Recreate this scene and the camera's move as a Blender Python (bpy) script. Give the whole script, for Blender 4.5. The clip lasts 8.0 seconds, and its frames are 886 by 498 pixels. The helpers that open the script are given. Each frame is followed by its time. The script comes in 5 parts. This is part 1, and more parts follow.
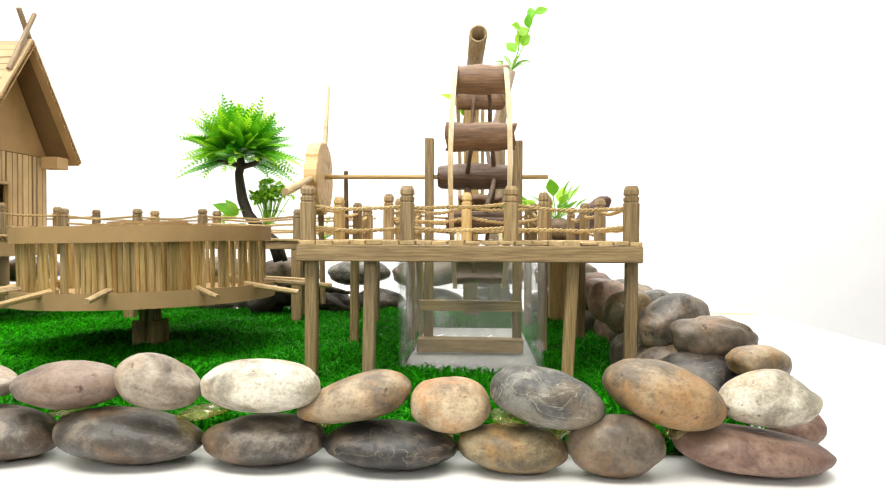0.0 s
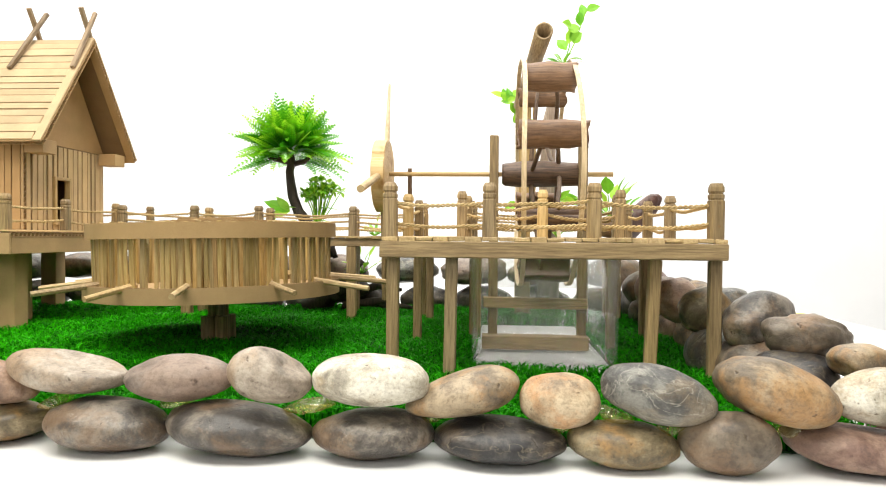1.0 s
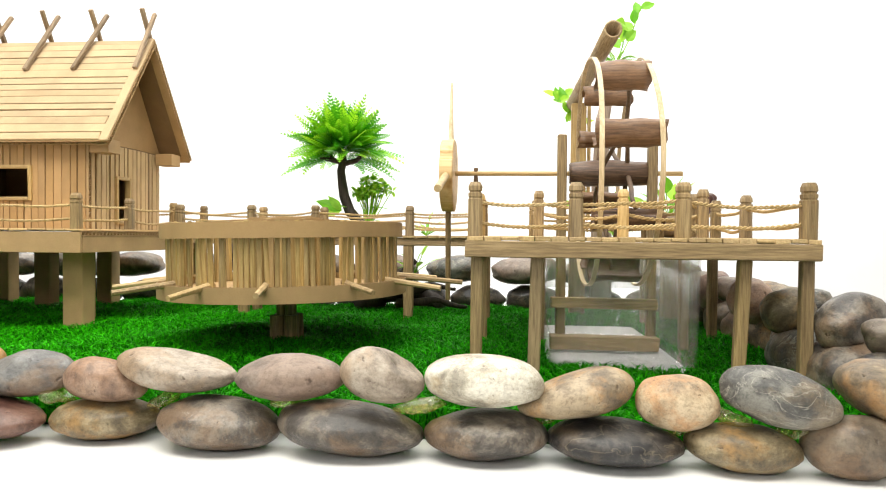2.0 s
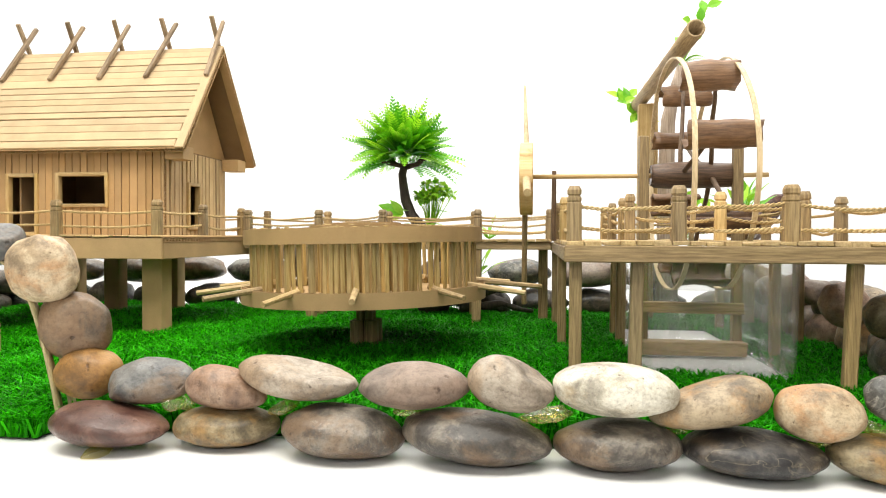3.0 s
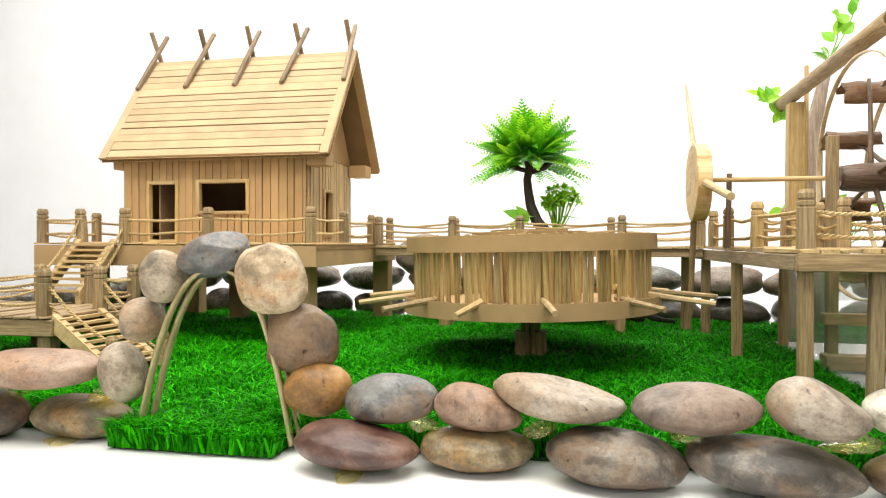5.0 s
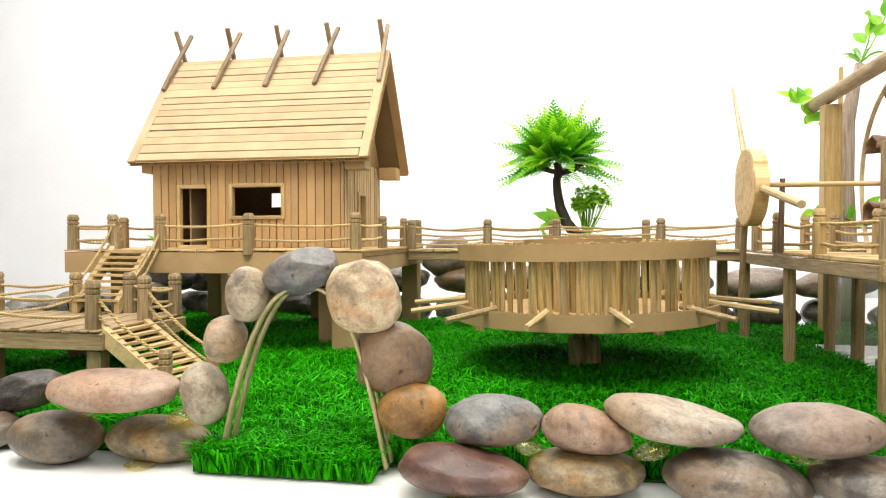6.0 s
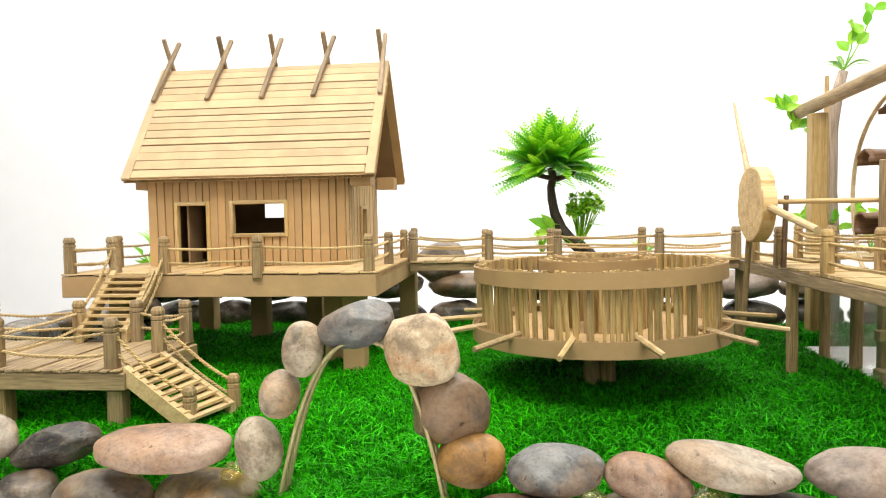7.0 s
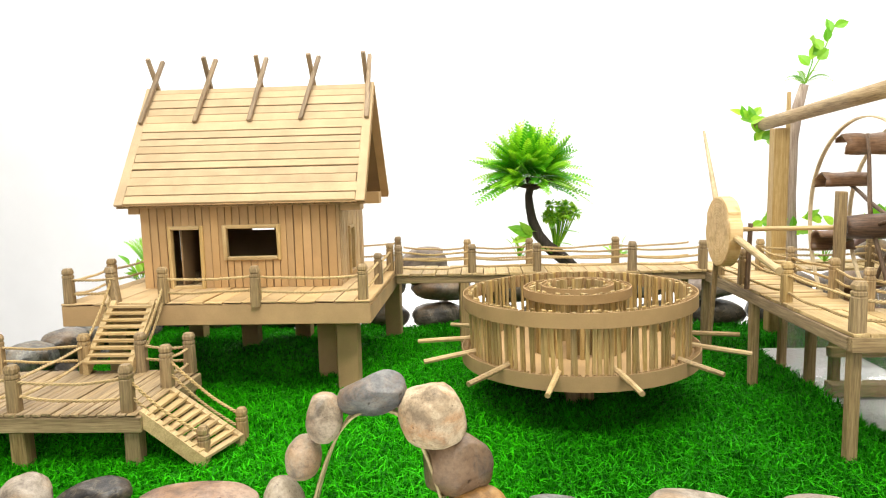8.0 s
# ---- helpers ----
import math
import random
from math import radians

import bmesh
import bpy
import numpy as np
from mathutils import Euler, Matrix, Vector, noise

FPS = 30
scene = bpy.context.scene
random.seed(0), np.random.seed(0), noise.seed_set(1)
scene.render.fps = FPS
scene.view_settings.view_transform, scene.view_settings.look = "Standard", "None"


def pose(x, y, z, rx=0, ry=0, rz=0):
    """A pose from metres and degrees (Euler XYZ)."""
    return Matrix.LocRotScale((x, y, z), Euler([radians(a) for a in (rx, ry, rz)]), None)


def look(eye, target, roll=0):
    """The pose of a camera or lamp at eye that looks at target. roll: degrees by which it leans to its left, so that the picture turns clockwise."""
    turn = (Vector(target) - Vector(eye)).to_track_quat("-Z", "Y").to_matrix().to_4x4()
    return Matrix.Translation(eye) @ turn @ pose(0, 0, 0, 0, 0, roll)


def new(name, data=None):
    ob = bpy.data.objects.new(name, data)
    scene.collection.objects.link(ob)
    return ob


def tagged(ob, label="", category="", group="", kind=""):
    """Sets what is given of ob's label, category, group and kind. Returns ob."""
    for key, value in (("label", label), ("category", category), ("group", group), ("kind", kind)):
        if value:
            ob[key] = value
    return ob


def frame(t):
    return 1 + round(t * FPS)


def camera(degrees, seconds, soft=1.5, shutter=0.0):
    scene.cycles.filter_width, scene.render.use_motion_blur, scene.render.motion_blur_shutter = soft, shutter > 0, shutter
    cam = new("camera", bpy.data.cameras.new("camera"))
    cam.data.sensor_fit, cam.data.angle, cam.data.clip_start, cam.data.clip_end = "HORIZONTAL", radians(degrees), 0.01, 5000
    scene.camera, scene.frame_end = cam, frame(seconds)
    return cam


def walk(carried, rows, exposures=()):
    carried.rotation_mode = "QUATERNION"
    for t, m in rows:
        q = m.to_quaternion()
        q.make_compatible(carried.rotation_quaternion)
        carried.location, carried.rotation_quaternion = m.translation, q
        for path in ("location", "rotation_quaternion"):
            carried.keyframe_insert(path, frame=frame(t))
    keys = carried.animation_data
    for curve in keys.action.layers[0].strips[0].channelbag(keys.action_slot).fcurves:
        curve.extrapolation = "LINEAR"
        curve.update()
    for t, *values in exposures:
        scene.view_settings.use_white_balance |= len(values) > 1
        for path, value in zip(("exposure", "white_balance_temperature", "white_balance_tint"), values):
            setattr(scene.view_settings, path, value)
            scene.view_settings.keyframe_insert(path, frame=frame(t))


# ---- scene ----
cam = camera(66.9, 8.0, soft=1.1)
PATH = [
    (0, (0.056, 0.035, 0.153), (-0.049, 2.032, 0.12), 0.3),
    (0.5, (0.027, 0.032, 0.152), (-0.101, 2.028, 0.116), 0.3),
    (1, (-0.006, 0.029, 0.151), (-0.156, 2.023, 0.113), 0.5),
    (2.5, (-0.104, 0.025, 0.151), (-0.334, 2.011, 0.11), 0.4),
    (3, (-0.139, 0.024, 0.154), (-0.41, 2.005, 0.117), 0.2),
    (3.5, (-0.175, 0.023, 0.155), (-0.484, 1.999, 0.127), 0.2),
    (4, (-0.214, 0.026, 0.16), (-0.563, 1.995, 0.13), 0.1),
    (4.5, (-0.251, 0.031, 0.156), (-0.631, 1.994, 0.136), 0.1),
    (5, (-0.293, 0.036, 0.155), (-0.687, 1.997, 0.136), 0.1),
    (6.5, (-0.413, 0.036, 0.191), (-0.7, 2.015, 0.129), -0.5),
    (7, (-0.445, 0.028, 0.223), (-0.662, 2.014, 0.119), -1.0),
    (7.5, (-0.463, 0.014, 0.27), (-0.624, 2.0, 0.097), -1.3),
    (8, (-0.471, -0.013, 0.319), (-0.586, 1.97, 0.084), -1.4),
]
walk(cam, [(t, look(eye, target, roll)) for t, eye, target, roll in PATH])

# ---- light: a white photo table in a bright white room with unseen, added soft boxes ----
world = bpy.data.worlds.new("studio_world")
scene.world = world
world.use_nodes = True
world.node_tree.nodes["Background"].inputs["Color"].default_value = (1.0, 0.985, 0.96, 1)
world.node_tree.nodes["Background"].inputs["Strength"].default_value = 0.06
scene.view_settings.exposure = 0.05


def unseen_soft_box(eye, target, sx, sy, watts, colour):
    data = bpy.data.lights.new("unseen_soft_box", "AREA")
    data.shape, data.size, data.size_y, data.energy, data.color = "RECTANGLE", sx, sy, watts, colour
    ob = new("unseen_soft_box", data)
    ob.matrix_world = look(eye, target)
    return tagged(ob, "large white soft box lamp, unseen, added as studio light", "lamp", "", "structure")


unseen_soft_box((-0.48, 0.02, 1.75), (-0.40, 0.85, 0.0), 2.0, 0.8, 56, (0.99, 0.97, 0.90))
# front fill lamp, added to brighten stone fronts and reach under the deck
unseen_soft_box((-0.25, -1.35, 1.05), (-0.25, 0.8, 0.05), 2.0, 0.9, 17, (0.99, 0.975, 0.92))
unseen_soft_box((-0.35, 1.25, 2.0), (-0.35, 1.1, 0.0), 2.6, 1.0, 24, (1.0, 0.975, 0.93))
# lamp added to burn the backdrop wall out to white
unseen_soft_box((-0.35, 2.0, 1.95), (-0.35, 2.75, 0.4), 4.4, 0.5, 80, (1.0, 0.99, 0.97))

# ---- materials ----
def shader(name):
    m = bpy.data.materials.new(name)
    m.use_nodes = True
    nt = m.node_tree
    return m, nt, nt.nodes["Principled BSDF"], nt.nodes, nt.links


def noise_node(nt, scale, detail=4.0, rough=0.6, stretch=(1, 1, 1), distort=0.0, space="Object"):
    tc = nt.nodes.new("ShaderNodeTexCoord")
    mp = nt.nodes.new("ShaderNodeMapping")
    mp.inputs["Scale"].default_value = stretch
    oi = nt.nodes.new("ShaderNodeObjectInfo")
    mul = nt.nodes.new("ShaderNodeMath")
    mul.operation, mul.inputs[1].default_value = "MULTIPLY", 7.3
    nt.links.new(oi.outputs["Random"], mul.inputs[0])
    nt.links.new(mul.outputs[0], mp.inputs["Location"])
    n = nt.nodes.new("ShaderNodeTexNoise")
    n.inputs["Scale"].default_value, n.inputs["Detail"].default_value = scale, detail
    n.inputs["Roughness"].default_value, n.inputs["Distortion"].default_value = rough, distort
    nt.links.new(tc.outputs[space], mp.inputs["Vector"])
    nt.links.new(mp.outputs["Vector"], n.inputs["Vector"])
    return n


def ramp(nt, source, stops):
    r = nt.nodes.new("ShaderNodeValToRGB")
    el = r.color_ramp.elements
    while len(el) < len(stops):
        el.new(0.5)
    for e, (p, c) in zip(el, stops):
        e.position, e.color = p, (*c, 1)
    nt.links.new(source, r.inputs["Fac"])
    return r


def mix(nt, kind, fac, a, b):
    n = nt.nodes.new("ShaderNodeMix")
    n.data_type, n.blend_type = "RGBA", kind
    if isinstance(fac, float):
        n.inputs["Factor"].default_value = fac
    else:
        nt.links.new(fac, n.inputs["Factor"])
    nt.links.new(a, n.inputs["A"])
    if isinstance(b, tuple):
        n.inputs["B"].default_value = (*b, 1)
    else:
        nt.links.new(b, n.inputs["B"])
    return n.outputs["Result"]


def bump(nt, bsdf, height, strength, distance):
    b = nt.nodes.new("ShaderNodeBump")
    b.inputs["Strength"].default_value, b.inputs["Distance"].default_value = strength, distance
    nt.links.new(height, b.inputs["Height"])
    nt.links.new(b.outputs["Normal"], bsdf.inputs["Normal"])


def vary(nt, colour, amount):
    """Each piece a little lighter or darker and warmer or greyer than the next."""
    oi = nt.nodes.new("ShaderNodeObjectInfo")
    hs = nt.nodes.new("ShaderNodeHueSaturation")
    v = nt.nodes.new("ShaderNodeMapRange")
    v.inputs["To Min"].default_value, v.inputs["To Max"].default_value = 1 - amount, 1 + amount
    nt.links.new(oi.outputs["Random"], v.inputs["Value"])
    nt.links.new(v.outputs[0], hs.inputs["Value"])
    s = nt.nodes.new("ShaderNodeMapRange")
    s.inputs["To Min"].default_value, s.inputs["To Max"].default_value = 1 + amount, 1 - amount
    fr = nt.nodes.new("ShaderNodeMath")
    fr.operation, fr.inputs[1].default_value = "PINGPONG", 0.37
    nt.links.new(oi.outputs["Random"], fr.inputs[0])
    nt.links.new(fr.outputs[0], s.inputs["Value"])
    nt.links.new(s.outputs[0], hs.inputs["Saturation"])
    nt.links.new(colour, hs.inputs["Color"])
    return hs.outputs["Color"]


def wood(name, dark, light, axis, grain=240.0, rough=0.6, spread=0.14, knots=0.25):
    m, nt, b, nodes, links = shader(name)
    st = [1.0, 1.0, 1.0]
    st["xyz".index(axis)] = 0.06
    fine = noise_node(nt, grain * 2.2, 5, 0.65, tuple(st))
    wide = noise_node(nt, grain * 0.3, 3, 0.6, tuple(st), 0.4)
    c = ramp(nt, fine.outputs["Fac"], [(0.3, dark), (0.52, tuple((a + q) / 2 for a, q in zip(dark, light))), (0.72, light)]).outputs["Color"]
    shade = ramp(nt, wide.outputs["Fac"], [(0.3, (0.62, 0.58, 0.52)), (0.6, (1, 1, 1))]).outputs["Color"]
    c = mix(nt, "MULTIPLY", 0.75, c, shade)
    spot = noise_node(nt, 60, 3, 0.5)
    dirt = ramp(nt, spot.outputs["Fac"], [(0.55, (1, 1, 1)), (0.75, (0.6, 0.5, 0.38))]).outputs["Color"]
    c = mix(nt, "MULTIPLY", knots, c, dirt)
    links.new(vary(nt, c, spread), b.inputs["Base Color"])
    b.inputs["Roughness"].default_value = rough
    bump(nt, b, fine.outputs["Fac"], 0.35, 0.0006)
    return m


def card(name, colour, spread=0.06):
    """Brown corrugated cardboard: fine fluting lines under a matt paper face."""
    m, nt, b, nodes, links = shader(name)
    fibre = noise_node(nt, 900, 4, 0.7)
    cloud = noise_node(nt, 22, 4, 0.55)
    c = ramp(nt, cloud.outputs["Fac"], [(0.3, tuple(v * 0.86 for v in colour)), (0.7, tuple(min(1, v * 1.1) for v in colour))]).outputs["Color"]
    f = ramp(nt, fibre.outputs["Fac"], [(0.3, (0.86, 0.84, 0.80)), (0.6, (1, 1, 1))]).outputs["Color"]
    c = mix(nt, "MULTIPLY", 0.8, c, f)
    links.new(vary(nt, c, spread), b.inputs["Base Color"])
    b.inputs["Roughness"].default_value = 0.75
    b.inputs["Specular IOR Level"].default_value = 0.3
    bump(nt, b, fibre.outputs["Fac"], 0.15, 0.0003)
    return m


def stone(name, base, second, speck, scale=45.0, vein=None, polish=0.42, accent=(0.30, 0.17, 0.07), rust=0.35):
    """River pebble: cloudy patches of two tones, rusty stains, mottling, fine grain and a few dark pits."""
    base, second, speck, accent = ((q[0] * 0.985, q[1] * 0.995, q[2] * 0.97) for q in (base, second, speck, accent))
    m, nt, b, nodes, links = shader(name)
    big = noise_node(nt, scale, 6, 0.66, (1, 1, 1.15), 0.35)
    blot = noise_node(nt, scale * 0.7, 6, 0.68, (1, 1, 1), 0.3)
    mid = noise_node(nt, scale * 2.8, 8, 0.74, (1, 1, 1.2), 0.3)
    fine = noise_node(nt, scale * 13, 5, 0.7)
    pit = noise_node(nt, scale * 5.5, 2, 0.5)
    c = ramp(nt, big.outputs["Fac"], [(0.38, tuple(v * 0.6 for v in base)), (0.47, base), (0.58, second)]).outputs["Color"]
    mask = ramp(nt, blot.outputs["Fac"], [(0.48, (0, 0, 0)), (0.60, (rust, rust, rust))]).outputs["Color"]
    c = mix(nt, "MIX", mask, c, accent)
    mottle = ramp(nt, mid.outputs["Fac"], [(0.34, (0.36, 0.32, 0.28)), (0.48, (0.85, 0.84, 0.83)), (0.62, (1.0, 1.0, 1.0))]).outputs["Color"]
    c = mix(nt, "MULTIPLY", 0.62, c, mottle)
    glint = ramp(nt, mid.outputs["Fac"], [(0.62, (0, 0, 0)), (0.74, (0.55, 0.55, 0.55))]).outputs["Color"]
    c = mix(nt, "MIX", glint, c, speck)
    f = ramp(nt, fine.outputs["Fac"], [(0.3, (0.62, 0.60, 0.58)), (0.52, (1, 1, 1))]).outputs["Color"]
    c = mix(nt, "MULTIPLY", 0.9, c, f)
    hole = ramp(nt, pit.outputs["Fac"], [(0.25, (0.25, 0.19, 0.14)), (0.31, (1, 1, 1))]).outputs["Color"]
    c = mix(nt, "MULTIPLY", 0.8, c, hole)
    if vein:
        w = noise_node(nt, scale * 1.0, 4.0, 0.5, (1, 1, 1.8), 1.1)
        v = ramp(nt, w.outputs["Fac"], [(0.482, (0, 0, 0)), (0.5, (0.5, 0.5, 0.5)), (0.516, (0, 0, 0))]).outputs["Color"]
        v = mix(nt, "MULTIPLY", 1.0, v, mottle)
        c = mix(nt, "MIX", v, c, vein)
    links.new(c, b.inputs["Base Color"])
    gl = nt.nodes.new("ShaderNodeMapRange")
    gl.inputs["To Min"].default_value, gl.inputs["To Max"].default_value = polish - 0.06, polish + 0.16
    links.new(mid.outputs["Fac"], gl.inputs["Value"])
    links.new(gl.outputs[0], b.inputs["Roughness"])
    rel = nt.nodes.new("ShaderNodeMath")
    rel.operation = "ADD"
    links.new(mid.outputs["Fac"], rel.inputs[0])
    dents = ramp(nt, pit.outputs["Fac"], [(0.23, (0, 0, 0)), (0.34, (0.8, 0.8, 0.8))]).outputs["Color"]
    links.new(dents, rel.inputs[1])
    bump(nt, b, rel.outputs[0], 0.42, 0.0018)
    return m


def leafy(name, dark, light, rough=0.4):
    m, nt, b, nodes, links = shader(name)
    g = nt.nodes.new("ShaderNodeNewGeometry")
    c = ramp(nt, g.outputs["Random Per Island"], [(0.0, dark), (0.6, tuple((p + q) / 2 for p, q in zip(dark, light))), (1.0, light)]).outputs["Color"]
    n = noise_node(nt, 120, 3, 0.6)
    f = ramp(nt, n.outputs["Fac"], [(0.3, (0.75, 0.8, 0.7)), (0.65, (1, 1, 1))]).outputs["Color"]
    c = mix(nt, "MULTIPLY", 0.8, c, f)
    links.new(c, b.inputs["Base Color"])
    b.inputs["Roughness"].default_value = rough
    b.inputs["Subsurface Weight"].default_value = 0.0
    t = nt.nodes.new("ShaderNodeBsdfTranslucent")
    links.new(c, t.inputs["Color"])
    mx = nt.nodes.new("ShaderNodeMixShader")
    mx.inputs["Fac"].default_value = 0.3
    links.new(b.outputs["BSDF"], mx.inputs[1])
    links.new(t.outputs["BSDF"], mx.inputs[2])
    links.new(mx.outputs["Shader"], nt.nodes["Material Output"].inputs["Surface"])
    return m


def paint(name, colour, rough, scale=30.0):
    m, nt, b, nodes, links = shader(name)
    n = noise_node(nt, scale, 5, 0.6)
    c = ramp(nt, n.outputs["Fac"], [(0.3, tuple(v * 0.95 for v in colour)), (0.7, colour)]).outputs["Color"]
    links.new(c, b.inputs["Base Color"])
    b.inputs["Roughness"].default_value = rough
    return m


def clear_plastic(name, haze, tint):
    """Thin clear plastic: see-through, a mirror gloss at the edges and a little scuffed haze."""
    m, nt, b, nodes, links = shader(name)
    tr = nt.nodes.new("ShaderNodeBsdfTransparent")
    tr.inputs["Color"].default_value = (*tint, 1)
    gl = nt.nodes.new("ShaderNodeBsdfGlossy")
    gl.inputs["Roughness"].default_value = 0.06
    df = nt.nodes.new("ShaderNodeBsdfDiffuse")
    df.inputs["Color"].default_value = (*tint, 1)
    n = noise_node(nt, 35, 6, 0.7, (1, 1, 0.35))
    hz = nt.nodes.new("ShaderNodeMapRange")
    hz.inputs["From Min"].default_value, hz.inputs["From Max"].default_value = 0.35, 0.75
    hz.inputs["To Min"].default_value, hz.inputs["To Max"].default_value = haze * 0.35, haze * 2.2
    links.new(n.outputs["Fac"], hz.inputs["Value"])
    m1 = nt.nodes.new("ShaderNodeMixShader")
    links.new(hz.outputs[0], m1.inputs["Fac"])
    links.new(tr.outputs[0], m1.inputs[1])
    links.new(df.outputs[0], m1.inputs[2])
    lw = nt.nodes.new("ShaderNodeLayerWeight")
    lw.inputs["Blend"].default_value = 0.25
    fr = nt.nodes.new("ShaderNodeMapRange")
    fr.inputs["To Min"].default_value, fr.inputs["To Max"].default_value = 0.03, 0.32
    links.new(lw.outputs["Facing"], fr.inputs["Value"])
    m2 = nt.nodes.new("ShaderNodeMixShader")
    links.new(fr.outputs[0], m2.inputs["Fac"])
    links.new(m1.outputs[0], m2.inputs[1])
    links.new(gl.outputs[0], m2.inputs[2])
    links.new(m2.outputs[0], nt.nodes["Material Output"].inputs["Surface"])
    return m


M_BAM_X = wood("bamboo_grey_x", (0.19, 0.128, 0.064), (0.50, 0.37, 0.205), "x")
M_BAM_Y = wood("bamboo_grey_y", (0.19, 0.13, 0.072), (0.48, 0.36, 0.21), "y")
M_BAM_Z = wood("bamboo_grey_z", (0.165, 0.115, 0.062), (0.45, 0.335, 0.19), "z", spread=0.2)
M_PALE_X = wood("bamboo_pale_x", (0.40, 0.28, 0.13), (0.64, 0.48, 0.27), "x", spread=0.12)
M_PALE_Y = wood("bamboo_pale_y", (0.39, 0.275, 0.13), (0.63, 0.48, 0.27), "y", spread=0.12)
M_PALE_Z = wood("bamboo_pale_z", (0.40, 0.27, 0.12), (0.66, 0.50, 0.27), "z", spread=0.16)
M_SLAT = wood("split_bamboo_slat", (0.27, 0.19, 0.085), (0.56, 0.43, 0.235), "z", spread=0.26)
M_ARCH = wood("olive_bamboo_strip", (0.30, 0.25, 0.13), (0.56, 0.48, 0.28), "z", 300, 0.5, 0.1)
M_BARK = wood("brown_bark", (0.095, 0.052, 0.029), (0.27, 0.16, 0.092), "x", 200, 0.5, 0.18, 0.6)
M_BARK_DARK = wood("dark_bark", (0.035, 0.020, 0.013), (0.22, 0.13, 0.08), "x", 200, 0.45, 0.1, 0.6)
M_TWIG = wood("brown_twig", (0.06, 0.035, 0.02), (0.20, 0.13, 0.08), "z", 260, 0.6)
M_TRUNK = wood("tree_bark", (0.018, 0.014, 0.010), (0.075, 0.055, 0.04), "z", 160, 0.7, 0.1, 0.5)
M_FINIAL = wood("grey_finial_stick", (0.15, 0.105, 0.065), (0.40, 0.30, 0.195), "y", spread=0.2)
M_GREYBARK = wood("grey_bark", (0.24, 0.17, 0.125), (0.58, 0.48, 0.40), "z", 150, 0.75)
M_DISC = wood("sawn_wood_disc", (0.58, 0.38, 0.155), (0.84, 0.64, 0.35), "x", 70, 0.55, 0.02, 0.95)
nt = M_DISC.node_tree
tc = nt.nodes.new("ShaderNodeTexCoord")
wv = nt.nodes.new("ShaderNodeTexWave")
wv.wave_type, wv.rings_direction = "RINGS", "X"
wv.inputs["Scale"].default_value, wv.inputs["Distortion"].default_value, wv.inputs["Detail"].default_value = 90, 2.2, 3
nt.links.new(tc.outputs["Object"], wv.inputs["Vector"])
ringc = ramp(nt, wv.outputs["Fac"], [(0.0, (0.80, 0.68, 0.52)), (0.35, (1, 1, 1))]).outputs["Color"]
old = nt.nodes["Principled BSDF"].inputs["Base Color"].links[0].from_socket
nt.links.new(mix(nt, "MULTIPLY", 0.85, old, ringc), nt.nodes["Principled BSDF"].inputs["Base Color"])
M_CARD = card("cardboard", (0.45, 0.30, 0.152))
M_CARD_SIDE = card("cardboard_side_strip", (0.53, 0.385, 0.22), 0.10)
M_CARD_PEN = card("cardboard_pen_band", (0.385, 0.255, 0.125))
M_HOOP = wood("tan_bamboo_hoop", (0.48, 0.36, 0.20), (0.78, 0.64, 0.42), "z", 240, 0.5, 0.04, 0.3)
M_CARD_WALL = card("cardboard_wall_strip", (0.45, 0.29, 0.145), 0.09)
M_CARD_ROOF = card("cardboard_roof_strip", (0.52, 0.388, 0.236), 0.06)
M_CARD_DECK = card("cardboard_deck_plank", (0.55, 0.395, 0.22), 0.14)
# dark of the gaps between strips and boards, put into the backing card's colour
M_CARD_DARK = card("cardboard_dark", (0.24, 0.155, 0.08))
M_ROPE = wood("jute_rope", (0.36, 0.25, 0.11), (0.72, 0.56, 0.32), "x", 500, 0.85, 0.12, 0.2)
M_GREEN = leafy("fern_plastic_leaf", (0.045, 0.38, 0.006), (0.46, 0.88, 0.03), 0.34)
# fern tips yellower plastic than stalks; the crown's inner shade is painted in too
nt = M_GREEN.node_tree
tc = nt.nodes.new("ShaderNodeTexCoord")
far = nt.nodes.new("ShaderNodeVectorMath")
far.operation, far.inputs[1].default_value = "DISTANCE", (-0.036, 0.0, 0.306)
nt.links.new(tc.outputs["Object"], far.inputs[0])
tip_and_shade = ramp(nt, far.outputs["Value"], [(0.04, (0.30, 0.60, 0.30)), (0.075, (0.8, 0.9, 0.8)), (0.105, (1.3, 1.05, 1.4))]).outputs["Color"]
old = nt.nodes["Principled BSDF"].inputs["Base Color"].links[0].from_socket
tinted = mix(nt, "MULTIPLY", 1.0, old, tip_and_shade)
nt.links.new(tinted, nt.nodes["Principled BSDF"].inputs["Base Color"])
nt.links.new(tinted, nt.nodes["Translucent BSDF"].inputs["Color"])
M_LEAF = leafy("broad_plastic_leaf", (0.12, 0.42, 0.015), (0.50, 0.80, 0.07))
M_GRASS = leafy("artificial_grass", (0.002, 0.085, 0.002), (0.060, 0.70, 0.004), 0.45)
# darker copy of the grass: shade from the pile's lie put into the colour
M_GRASS_SHADED = leafy("artificial_grass_shaded", (0.002, 0.060, 0.002), (0.042, 0.52, 0.004), 0.45)
for turf_material in (M_GRASS, M_GRASS_SHADED):
    turf_material.node_tree.nodes["Principled BSDF"].inputs["Specular IOR Level"].default_value = 0.06
M_MAT = paint("grass_mat_backing", (0.012, 0.07, 0.012), 0.9)
M_RUBBER = paint("black_mat_edge", (0.012, 0.013, 0.013), 0.7)
